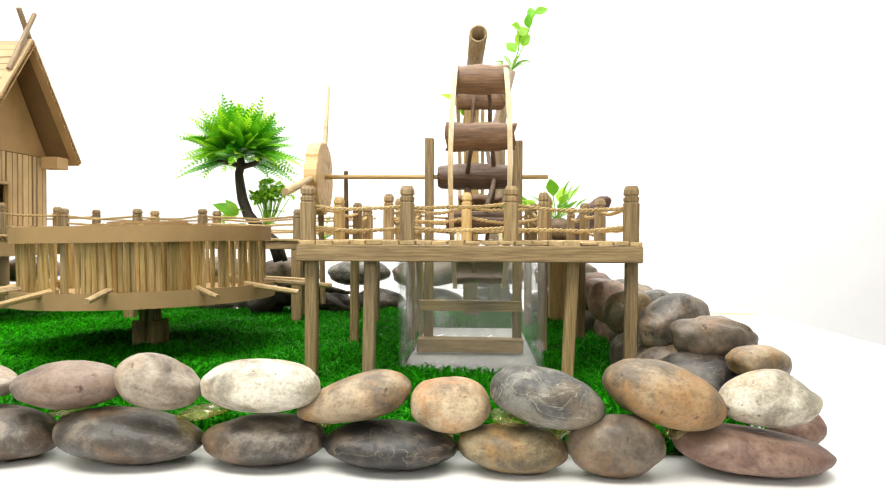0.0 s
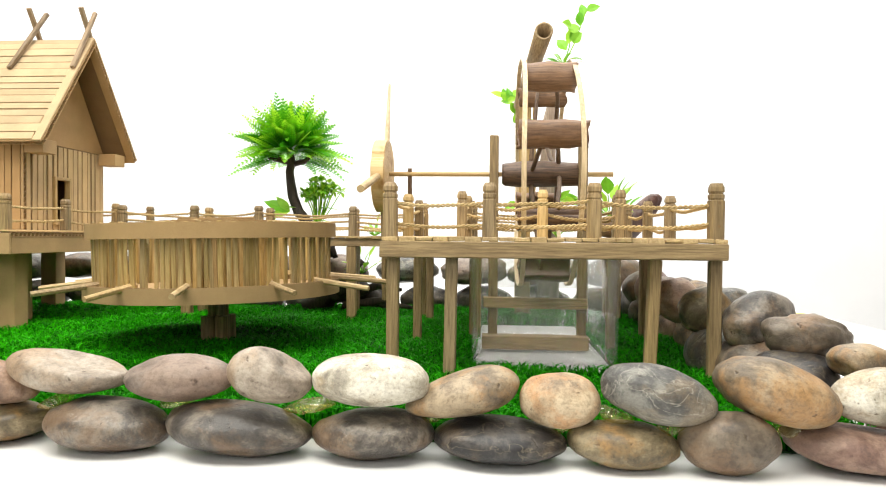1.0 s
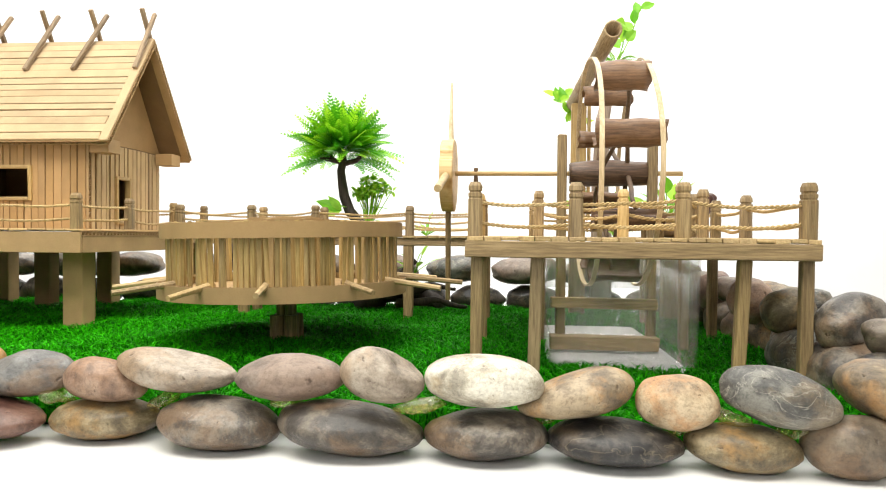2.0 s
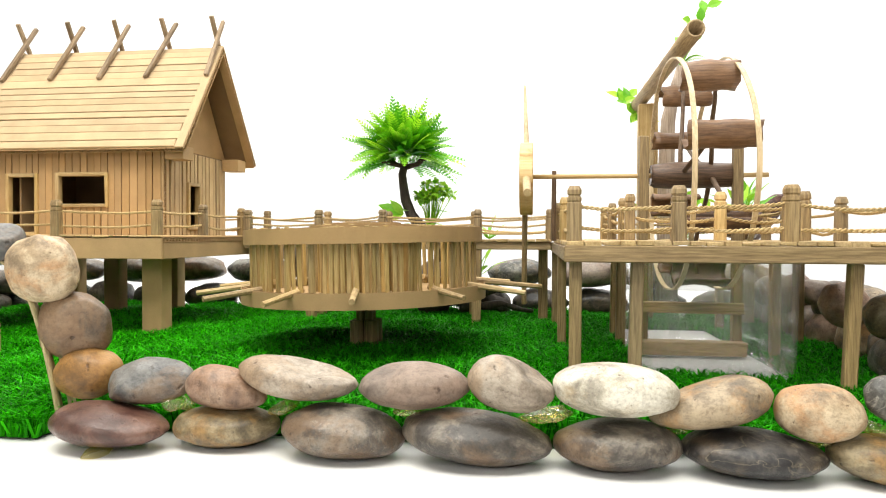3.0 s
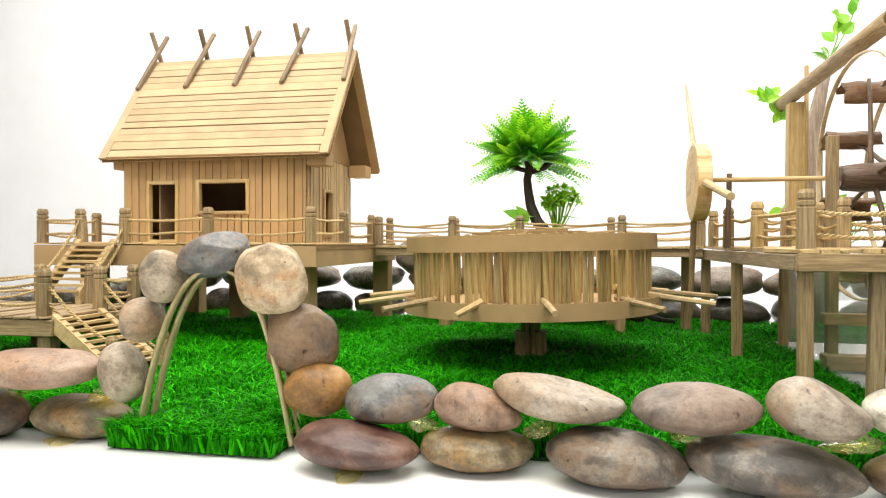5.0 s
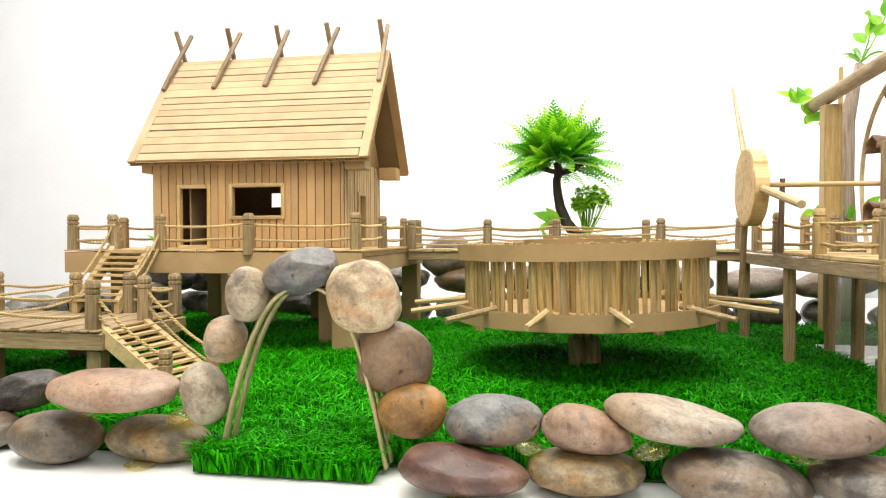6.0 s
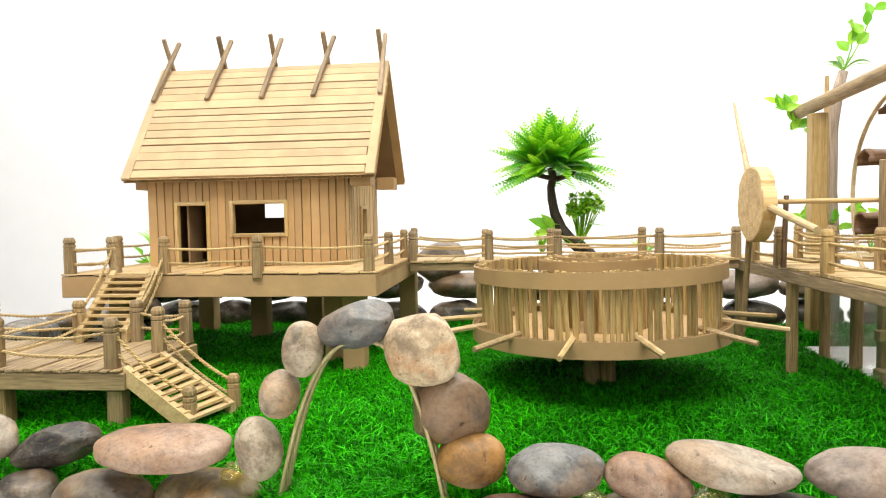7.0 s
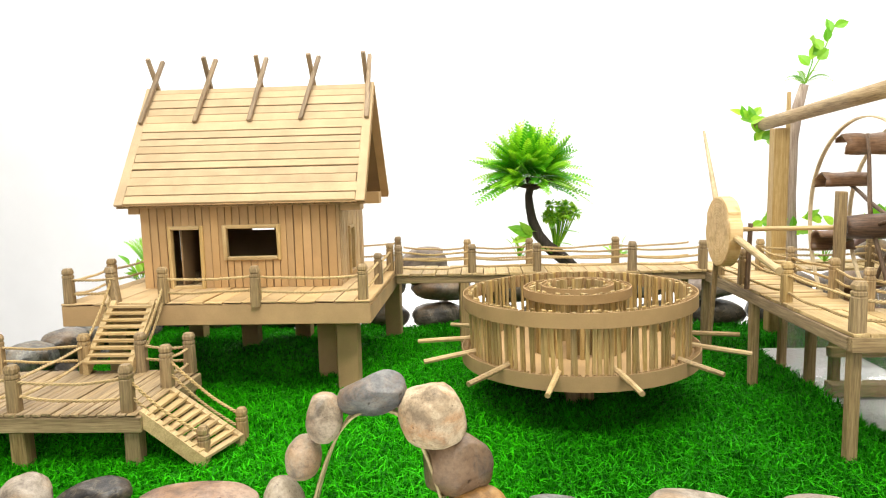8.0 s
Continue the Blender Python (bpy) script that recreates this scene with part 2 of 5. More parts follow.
M_TABLE = paint("white_table_top", (0.86, 0.855, 0.84), 0.32, 6.0)
M_SIDE = paint("pale_grey_wall_paint", (0.56, 0.555, 0.56), 0.85, 3.0)
# grey of the unseen south wall and ceiling, chosen for the fill they bounce
M_ROOM = paint("grey_bounce_paint", (0.50, 0.49, 0.465), 0.85, 4.0)
M_WALL = paint("white_studio_paint", (0.88, 0.88, 0.875), 0.8, 4.0)
M_TAPE = paint("yellow_tape", (0.80, 0.66, 0.16), 0.5)
M_PLASTIC = clear_plastic("clear_plastic", 0.055, (0.995, 0.997, 0.997))
M_GLUE = clear_plastic("yellowed_hot_glue", 0.10, (0.93, 0.86, 0.50))
M_BARE_TABLE = paint("bare_table_white", (0.86, 0.86, 0.85), 0.5, 60.0)

STONES = {
    "slate": stone("slate_pebble", (0.022, 0.020, 0.021), (0.085, 0.074, 0.064), (0.20, 0.17, 0.14), 36, (0.24, 0.20, 0.13), 0.34, (0.13, 0.09, 0.055), 0.5),
    "umber": stone("umber_pebble", (0.078, 0.066, 0.056), (0.225, 0.190, 0.155), (0.48, 0.42, 0.35), 38, None, 0.34, (0.24, 0.14, 0.07), 0.5),
    "tan": stone("tan_pebble", (0.21, 0.155, 0.098), (0.40, 0.31, 0.205), (0.48, 0.39, 0.27), 32, None, 0.44, (0.40, 0.21, 0.07), 0.7),
    "cream": stone("cream_pebble", (0.42, 0.305, 0.19), (0.60, 0.475, 0.325), (0.66, 0.56, 0.42), 38, None, 0.5, (0.50, 0.25, 0.10), 0.7),
    "white": stone("white_pebble", (0.49, 0.44, 0.355), (0.71, 0.67, 0.585), (0.76, 0.72, 0.62), 36, None, 0.5, (0.40, 0.27, 0.13), 0.5),
    "mauve": stone("mauve_grey_pebble", (0.205, 0.158, 0.130), (0.295, 0.238, 0.200), (0.42, 0.35, 0.29), 24, None, 0.5, (0.29, 0.18, 0.12), 0.4),
    "bluegrey": stone("blue_grey_pebble", (0.080, 0.077, 0.071), (0.215, 0.206, 0.182), (0.42, 0.39, 0.33), 40, (0.46, 0.43, 0.36), 0.42, (0.26, 0.185, 0.11), 0.5),
    "maroon": stone("maroon_pebble", (0.095, 0.042, 0.032), (0.195, 0.105, 0.078), (0.28, 0.17, 0.13), 32, None, 0.28, (0.09, 0.05, 0.04), 0.6),
    "redbrown": stone("red_brown_pebble", (0.19, 0.108, 0.082), (0.30, 0.195, 0.15), (0.38, 0.28, 0.22), 28, None, 0.45, (0.15, 0.085, 0.06), 0.5),
    "olive": stone("olive_pebble", (0.165, 0.125, 0.068), (0.32, 0.255, 0.155), (0.42, 0.35, 0.23), 36, None, 0.4, (0.34, 0.185, 0.055), 0.7),
    "orange": stone("orange_pebble", (0.31, 0.155, 0.042), (0.45, 0.26, 0.095), (0.40, 0.29, 0.17), 26, None, 0.42, (0.38, 0.18, 0.045), 0.5),
    "pink": stone("pink_pebble", (0.265, 0.165, 0.115), (0.38, 0.265, 0.195), (0.48, 0.37, 0.28), 28, None, 0.46, (0.40, 0.21, 0.10), 0.45),
    "warmgrey": stone("warm_grey_pebble", (0.120, 0.092, 0.066), (0.21, 0.168, 0.125), (0.30, 0.24, 0.17), 26, None, 0.38, (0.26, 0.145, 0.07), 0.6),
    "steel": stone("steel_grey_pebble", (0.105, 0.103, 0.104), (0.195, 0.190, 0.185), (0.34, 0.32, 0.30), 30, None, 0.42, (0.34, 0.20, 0.10), 0.4),
    "sand": stone("sandy_grey_pebble", (0.30, 0.235, 0.165), (0.45, 0.37, 0.275), (0.52, 0.46, 0.37), 40, None, 0.46, (0.42, 0.24, 0.12), 0.55),
    "pale": stone("pale_grey_pebble", (0.28, 0.225, 0.175), (0.42, 0.355, 0.29), (0.50, 0.44, 0.36), 30, None, 0.48, (0.37, 0.23, 0.12), 0.5),
}

# ---- mesh helpers ----
def thing(name, at, label, category, group=""):
    e = new(name)
    e.empty_display_size = 0.02
    e.location = at
    return tagged(e, label, category, group)


def part(name, bm, material, parent=None, label="", smooth=False):
    me = bpy.data.meshes.new(name)
    bm.to_mesh(me)
    bm.free()
    me.materials.append(material)
    if smooth:
        for p in me.polygons:
            p.use_smooth = True
    ob = new(name, me)
    ob.parent = parent
    return tagged(ob, label)


def raw(name, verts, faces, material, parent=None, label="", smooth=False):
    me = bpy.data.meshes.new(name)
    me.from_pydata(verts, [], faces)
    me.materials.append(material)
    if smooth:
        me.polygons.foreach_set("use_smooth", [True] * len(me.polygons))
    me.update()
    ob = new(name, me)
    ob.parent = parent
    return tagged(ob, label)


def add_box(bm, lo, hi, bevel=0.0, turn=None, jitter=0.0):
    c = [(a + q) / 2 for a, q in zip(lo, hi)]
    s = [abs(q - a) for a, q in zip(lo, hi)]
    m = Matrix.Translation(c)
    if turn is not None:
        m = m @ turn
    m = m @ Matrix.Diagonal((*s, 1))
    v = bmesh.ops.create_cube(bm, size=1, matrix=m)["verts"]
    if jitter:
        for q in v:
            q.co += Vector([random.uniform(-jitter, jitter) for _ in range(3)])
    if bevel:
        bmesh.ops.bevel(bm, geom=list({e for q in v for e in q.link_edges}), offset=bevel, segments=1, affect="EDGES")
    return v


def box(lo, hi, bevel=0.0, turn=None, jitter=0.0):
    bm = bmesh.new()
    add_box(bm, lo, hi, bevel, turn, jitter)
    return bm


def add_rod(bm, a, b, ra, rb=None, sides=8, wobble=0.0, rings=1, caps=True):
    """A round stick from a to b, a little uneven."""
    a, b = Vector(a), Vector(b)
    rb = ra if rb is None else rb
    d = (b - a).normalized()
    u = d.orthogonal().normalized()
    w = d.cross(u)
    loops = []
    for i in range(rings + 1):
        k = i / rings
        c = a.lerp(b, k)
        if 0 < i < rings:
            c = c + u * random.uniform(-wobble, wobble) + w * random.uniform(-wobble, wobble)
        r = ra + (rb - ra) * k
        r *= 1 + (random.uniform(-0.06, 0.06) if wobble else 0)
        loops.append([bm.verts.new(c + r * (math.cos(2 * math.pi * j / sides) * u + math.sin(2 * math.pi * j / sides) * w)) for j in range(sides)])
    for p, q in zip(loops, loops[1:]):
        for j in range(sides):
            bm.faces.new((p[j], p[(j + 1) % sides], q[(j + 1) % sides], q[j]))
    if caps:
        bm.faces.new(loops[0][::-1])
        bm.faces.new(loops[-1])


def rod(a, b, ra, rb=None, sides=8, wobble=0.0, rings=1):
    bm = bmesh.new()
    add_rod(bm, a, b, ra, rb, sides, wobble, rings)
    return bm


def add_tube_path(bm, pts, radius, sides=6, taper=None):
    """A tube along a line of points, its section carried smoothly along."""
    pts = [Vector(p) for p in pts]
    loops, u = [], None
    for i, p in enumerate(pts):
        d = (pts[min(i + 1, len(pts) - 1)] - pts[max(i - 1, 0)]).normalized()
        u = d.orthogonal().normalized() if u is None else (u - d * u.dot(d)).normalized()
        w = d.cross(u)
        r = radius if taper is None else radius + (taper - radius) * i / (len(pts) - 1)
        loops.append([bm.verts.new(p + r * (math.cos(2 * math.pi * j / sides) * u + math.sin(2 * math.pi * j / sides) * w)) for j in range(sides)])
    for p, q in zip(loops, loops[1:]):
        for j in range(sides):
            bm.faces.new((p[j], p[(j + 1) % sides], q[(j + 1) % sides], q[j]))
    bm.faces.new(loops[0][::-1])
    bm.faces.new(loops[-1])


def rope_mesh(a, b, sag=0.004, r=0.00100, fuzz=True):
    """A two-strand twisted jute cord that hangs from a to b."""
    a, b = Vector(a), Vector(b)
    length = (b - a).length
    n = max(14, int(length / 0.0009))
    d = (b - a).normalized()
    side = d.cross(Vector((0, 0, 1))).normalized() if abs(d.z) < 0.95 else Vector((1, 0, 0))
    up = side.cross(d)
    bm = bmesh.new()
    ph0 = random.uniform(0, 6)
    wave, sway = random.uniform(0, 6), random.uniform(0.0002, 0.0009)
    for s in range(2):
        pts = []
        for i in range(n + 1):
            k = i / n
            c = a.lerp(b, k) - Vector((0, 0, sag * 4 * k * (1 - k))) + up * sway * math.sin(wave + k * 9) * math.sin(math.pi * k) + side * sway * math.cos(wave + k * 7) * math.sin(math.pi * k)
            ph = ph0 + s * math.pi + k * length / 0.0095 * 2 * math.pi
            pts.append(c + r * 1.05 * (math.cos(ph) * side + math.sin(ph) * up))
        add_tube_path(bm, pts, r, 5)
    if fuzz:
        for _ in range(int(length / 0.006)):
            k = random.random()
            c = a.lerp(b, k) - Vector((0, 0, sag * 4 * k * (1 - k)))
            e = c + Vector([random.uniform(-1, 1) for _ in range(3)]).normalized() * random.uniform(0.002, 0.0055) + d * random.uniform(-0.003, 0.003)
            add_rod(bm, c, e, 0.00016, 0.00008, 3, caps=False)
    return bm


POST = [(0, 1.0), (0.69, 0.97), (0.703, 0.86), (0.722, 0.86), (0.735, 0.97), (0.795, 0.97), (0.81, 0.80), (0.838, 0.80), (0.853, 0.98), (0.93, 0.94), (1.0, 0.68)]


def post_mesh(w, h, lean=(0, 0), seed=0):
    """A square-cut railing post with two carved grooves under a rounded head."""
    rnd = random.Random(seed)
    bm = bmesh.new()
    loops = []
    for k, s in POST:
        r = w / 2 * s * rnd.uniform(0.96, 1.04)
        loop = []
        for i in range(4):
            for off in (-0.22, 0.22):
                an = math.pi / 4 + i * math.pi / 2 + off
                q = 1.16 * r
                loop.append(bm.verts.new((q * math.cos(an) + lean[0] * k, q * math.sin(an) + lean[1] * k, h * k)))
        loops.append(loop)
    for p, q in zip(loops, loops[1:]):
        for j in range(8):
            bm.faces.new((p[j], p[(j + 1) % 8], q[(j + 1) % 8], q[j]))
    bm.faces.new(loops[0][::-1])
    bm.faces.new(loops[-1])
    return bm


def add_post(owner, x, y, z, h=0.054, w=0.0128, lean=(0, 0), pale=False):
    p = part("post", post_mesh(w, h, lean, int(abs(x * 1000) + abs(y * 3000))), M_PALE_Z if pale else M_BAM_Z, owner, "pale yellow bamboo post" if pale else "")
    p.location = (x, y, z)
    return p


def add_ropes(owner, a, b, z, heights=(0.0135, 0.0335), sag=0.0035):
    for h in heights:
        j = random.uniform(-0.002, 0.002)
        part("rope", rope_mesh((a[0], a[1], z + h + j), (b[0], b[1], z + h - j), sag * random.uniform(0.3, 1.5)), M_ROPE, owner, "twisted jute cord", True)


def pebble_mesh(sx, sy, sz, seed, rough=0.1, dent=0.0, form=None, facets=0):
    """A water-worn stone. form: squareness, taper, wider foot, bend and lean of its long section; facets: worn flats."""
    rnd = random.Random(seed)
    bm = bmesh.new()
    bmesh.ops.create_icosphere(bm, subdivisions=5 if form else 4, radius=1)
    off = Vector((rnd.uniform(-50, 50), rnd.uniform(-50, 50), rnd.uniform(-50, 50)))
    if form is None:
        form = (rnd.uniform(0.86, 0.98), rnd.uniform(-0.16, 0.16), 0.0, rnd.uniform(-0.12, 0.12), 0.0)
    e, taper, foot, bend, lean = form
    flats = []
    for _ in range(facets):
        nrm = Vector((rnd.uniform(-1, 1), rnd.uniform(-1.2, 0.3), rnd.uniform(-0.5, 1))).normalized()
        flats.append((nrm, rnd.uniform(0.74, 0.88)))
    for v in bm.verts:
        d = v.co.normalized()
        p = Vector([math.copysign(abs(c) ** e, c) for c in d])
        for nrm, h in flats:
            p -= nrm * max(0.0, p.dot(nrm) - h) * 0.8
        k = 1 + rough * noise.noise(d * 1.1 + off) + rough * 0.55 * noise.noise(d * 2.3 + off) + rough * 0.16 * noise.noise(d * 6 + off) + rough * 0.07 * noise.noise(d * 14 + off)
        k -= dent * max(0, 1 - (d - Vector((0.42, -0.2, 0.85)).normalized()).length * 1.3)
        p *= k
        x, z = p.x, p.z
        p.z = z * (1 + taper * x) + bend * (x * x - 0.3)
        p.x = x * (1 - foot * z) + lean * z
        v.co = Vector((p.x * sx, p.y * sy, p.z * sz))
    return bm


def pebble(x, y, z, sx, sz, tilt, kind, label, sy=None, seed=None, rough=0.12, dent=0.0, turn=0.0, group="pebbles of the garden wall", form=None, facets=0):
    seed = int(abs(x * 7919) + abs(y * 104729) + abs(z * 1299)) if seed is None else seed
    sy = min(0.031, max(0.020, sx * 0.68)) if sy is None else sy
    ob = part("pebble", pebble_mesh(sx, sy, sz, seed, rough if form is None else rough * 0.5, dent, form, facets), STONES[kind], None, "", True)
    ob.matrix_world = pose(x, y, z, 0, -tilt, turn)
    return tagged(ob, label, "pebble", group)

# ---- setting: table, room ----
TABLE = 0.003
GRASS = 0.005
table_top = tagged(part("ground", box((-1.335, -0.7, TABLE - 0.03), (0.635, 2.0, TABLE), 0.004), M_TABLE), "glossy white table top under the model", "table", "", "structure")
for lx in (-1.27, 0.57):
    for ly in (-0.63, 1.93):
        part("table_leg", box((lx - 0.03, ly - 0.03, -0.75), (lx + 0.03, ly + 0.03, TABLE - 0.03), 0.003), M_TABLE, table_top, "white square table leg")
floor = tagged(part("floor", box((-3.5, -2.6, -0.78), (2.8, 3.0, -0.75)), M_SIDE), "pale grey studio floor below the table", "floor", "", "structure")
tagged(part("wall_north", box((-3.5, 3.0, -0.78), (2.8, 3.1, 2.3)), M_WALL), "bright white studio backdrop wall", "wall", "", "structure")
# south wall and ceiling are unseen, added to close the room
tagged(part("wall_south", box((-3.5, -2.7, -0.78), (2.8, -2.6, 2.3)), M_ROOM), "unseen grey room wall, its tone set for bounce fill", "wall", "", "structure")
tagged(part("wall_west", box((-3.6, -2.6, -0.78), (-3.5, 3.0, 2.3)), M_SIDE), "bright white studio side wall", "wall", "", "structure")
tagged(part("wall_east", box((2.8, -2.6, -0.78), (2.9, 3.0, 2.3)), M_SIDE), "bright white studio side wall", "wall", "", "structure")
tagged(part("ceiling", box((-3.6, -2.7, 2.3), (2.9, 3.1, 2.4)), M_ROOM), "unseen grey room ceiling, its tone set for bounce fill", "ceiling", "", "structure")
tape = part("tape_strip", box((0.49, 1.40, TABLE), (0.615, 1.425, TABLE + 0.0006)), M_TAPE)
tagged(tape, "strip of yellow tape stuck on the white table", "tape")

# ---- the turf mat ----
MAT_X0, MAT_X1, MAT_Y0, MAT_Y1 = -1.12, 0.255, 0.505, 1.26
bm = box((MAT_X0, MAT_Y0, TABLE), (MAT_X1, MAT_Y1, GRASS), 0.001)
mat = tagged(part("turf_mat", bm, M_MAT), "dark green backing mat of the artificial turf", "turf mat", "", "structure")
bm = box((-0.630, 0.470, TABLE), (-0.502, 0.505, GRASS), 0.0015, None, 0.002)
tongue = tagged(part("turf_tongue", bm, M_RUBBER), "black rubber edge of the turf path under the arch", "turf mat", "", "structure")


def blades(name, areas, count, holes, low, high, width, seed, label, material):
    rng = np.random.default_rng(seed)
    weight = np.array([(a[1] - a[0]) * (a[3] - a[2]) for a in areas])
    pick = rng.choice(len(areas), count, p=weight / weight.sum())
    A = np.array(areas)[pick]
    x = A[:, 0] + rng.random(count) * (A[:, 1] - A[:, 0])
    y = A[:, 2] + rng.random(count) * (A[:, 3] - A[:, 2])
    keep = np.ones(count, bool)
    for h in holes:
        keep &= ~((x > h[0]) & (x < h[1]) & (y > h[2]) & (y < h[3]))
    x, y = x[keep], y[keep]
    n = len(x)
    h = low + (high - low) * rng.random(n)
    h *= 0.88 + 0.16 * np.sin(x * 31 + 2) * np.cos(y * 27 + 1)
    an = rng.random(n) * 2 * np.pi
    lean = h * (0.15 + 1.0 * rng.random(n) ** 1.3)
    dx, dy = np.cos(an) * lean, np.sin(an) * lean
    turn = rng.random(n) * 2 * np.pi
    wx, wy = np.cos(turn) * width / 2, np.sin(turn) * width / 2
    z = np.full(n, GRASS)
    V = np.empty((n, 5, 3))
    V[:, 0] = np.c_[x - wx, y - wy, z]
    V[:, 1] = np.c_[x + wx, y + wy, z]
    mx, my, mz = x + dx * 0.38, y + dy * 0.38, z + h * 0.74
    V[:, 2] = np.c_[mx + wx * 0.9, my + wy * 0.9, mz]
    V[:, 3] = np.c_[mx - wx * 0.9, my - wy * 0.9, mz]
    V[:, 4] = np.c_[x + dx, y + dy, z + h * 0.86]
    base = np.arange(n) * 5
    faces = [f for b in base.tolist() for f in ((b, b + 1, b + 2, b + 3), (b + 3, b + 2, b + 4))]
    ob = raw(name, V.reshape(-1, 3).tolist(), faces, material)
    return tagged(ob, label, "grass", "", "stuff")


JAR = (-0.029, 0.127, 0.735, 1.000)
BARE = (-0.027, 0.125, 0.712, 1.115)
SEAM = -0.42
TANK_HOLE = [(JAR[0] - 0.001, JAR[1] + 0.001, JAR[2] - 0.001, JAR[3] + 0.001), BARE]
blades("artificial_grass", [(MAT_X0, SEAM, MAT_Y0, MAT_Y1)], 165000, [], 0.012, 0.029, 0.0019, 3, "dense bright green artificial turf blades", M_GRASS)
blades("artificial_grass", [(SEAM, MAT_X1, MAT_Y0, MAT_Y1)], 143000, TANK_HOLE, 0.012, 0.028, 0.0019, 4, "dense artificial turf blades right of the seam, pile shading put into their green", M_GRASS_SHADED)
blades("grass_path", [(-0.631, -0.501, 0.468, 0.515)], 6500, [], 0.012, 0.027, 0.0019, 5, "green artificial turf of the path under the arch", M_GRASS)

# ---- pebble walls ----
P = pebble
P(-0.1768, 0.470, 0.0200, 0.0507, 0.0167, -5, "umber", "dark brown-grey flat pebble in the lower course", form=(1.02, -0.08, 0, 0, 0))
P(-0.0851, 0.472, 0.0188, 0.0412, 0.0156, 2, "umber", "mottled brown-grey flat pebble in the lower course", form=(0.98, 0, 0, 0, 0))
P(-0.0006, 0.472, 0.0172, 0.0442, 0.0140, -2, "slate", "black slate pebble with pale veins in the lower course", form=(1.0, -0.06, 0, 0, 0))
P(0.0788, 0.469, 0.0176, 0.0353, 0.0143, -3, "olive", "speckled brown pebble in the lower course", form=(0.94, 0, 0, 0, 0))
P(0.1438, 0.463, 0.0226, 0.0304, 0.0193, 4, "warmgrey", "round dark brown-grey pebble in the lower course", form=(0.95, 0, 0, 0, 0))
P(0.2329, 0.478, 0.0171, 0.0513, 0.0132, -5, "redbrown", "long red-brown pebble at the corner of the wall", form=(0.92, -0.1, -0.05, 0.1, 0))
P(-0.3601, 0.482, 0.0168, 0.0387, 0.0136, 0, "olive", "olive-tan flat pebble in the lower course", form=(0.93, 0, 0, 0, 0))
P(-0.2694, 0.470, 0.0203, 0.0431, 0.0171, -4, "umber", "dark brown flat pebble with ochre stains in the lower course", form=(0.97, -0.08, 0.05, 0, 0))
P(-0.4369, 0.462, 0.0197, 0.0414, 0.0138, -5, "maroon", "dark maroon flat pebble beside the arch", form=(0.97, -0.22, 0, 0.05, 0))
P(-0.2214, 0.476, 0.0520, 0.0390, 0.0157, 2, "mauve", "smooth mauve-grey flat pebble in the upper course", form=(1.03, 0, 0, 0, 0))
P(-0.1540, 0.465, 0.0570, 0.0287, 0.0176, -14, "pale", "pale grey kidney-shaped pebble in the upper course", form=(0.97, -0.14, 0, 0, 0), dent=0.42)
P(-0.0864, 0.471, 0.0549, 0.0397, 0.0163, -2, "white", "cream-white flat pebble in the upper course", form=(0.88, 0, 0, 0, 0))
P(-0.0254, 0.476, 0.0463, 0.0385, 0.0150, 12, "tan", "tan-grey wedge-shaped pebble in the upper course", form=(1.03, 0.25, 0.05, 0, 0.1))
P(0.0388, 0.472, 0.0442, 0.0265, 0.0178, -4, "cream", "round cream pebble with rusty specks in the upper course", form=(0.94, 0, 0, 0, 0))
P(0.1019, 0.468, 0.0502, 0.0372, 0.0179, -13, "bluegrey", "blue-grey pebble with pale veins in the upper course", form=(0.97, -0.08, 0, 0, 0))
P(0.1766, 0.473, 0.0528, 0.0401, 0.0195, -17, "tan", "large tan-brown oval pebble in the upper course", form=(0.96, -0.05, 0, 0, 0))
P(0.2456, 0.478, 0.0508, 0.0299, 0.0187, -8, "white", "white angular pebble at the corner of the wall", form=(0.93, 0, 0.12, 0, 0.22), facets=5)
P(-0.3050, 0.482, 0.0532, 0.0427, 0.0134, -8, "pale", "long pale grey pebble with a raised end", dent=0.50, form=(0.95, -0.16, 0, 0.26, 0))
P(-0.3585, 0.480, 0.0446, 0.0295, 0.0149, -10, "pink", "pinkish tan pebble in the upper course", form=(0.95, -0.16, 0.12, 0, 0))
P(-0.4205, 0.483, 0.0472, 0.0329, 0.0169, 2, "steel", "dark blue-grey angular pebble in the upper course", form=(0.9, 0, 0, 0, 0.04), facets=9)
ARCH = "pebbles of the arch"
P(-0.4786, 0.497, 0.0481, 0.0254, 0.0194, 3, "orange", "orange-brown round pebble at the foot of the arch", form=(0.95, 0, 0, 0, 0), group=ARCH)
P(-0.4935, 0.501, 0.0832, 0.0296, 0.0266, -8, "warmgrey", "grey-brown round pebble on the arch", form=(0.92, 0, 0, 0, 0), facets=4, group=ARCH)
P(-0.5119, 0.490, 0.1305, 0.0262, 0.0282, 0, "cream", "large cream-orange pebble on the shoulder of the arch", form=(0.94, 0, 0.14, 0, -0.1), facets=4, group=ARCH)
P(-0.5591, 0.493, 0.1453, 0.0280, 0.0160, 14, "steel", "blue-grey pebble with orange stain on top of the arch", form=(0.88, 0.08, 0, 0, 0), facets=5, group=ARCH)
P(-0.5960, 0.485, 0.1294, 0.0139, 0.0193, 0, "sand", "tan and greyish knobbly pebble on the arch", form=(0.92, 0, 0, 0, 0), facets=5, group=ARCH)
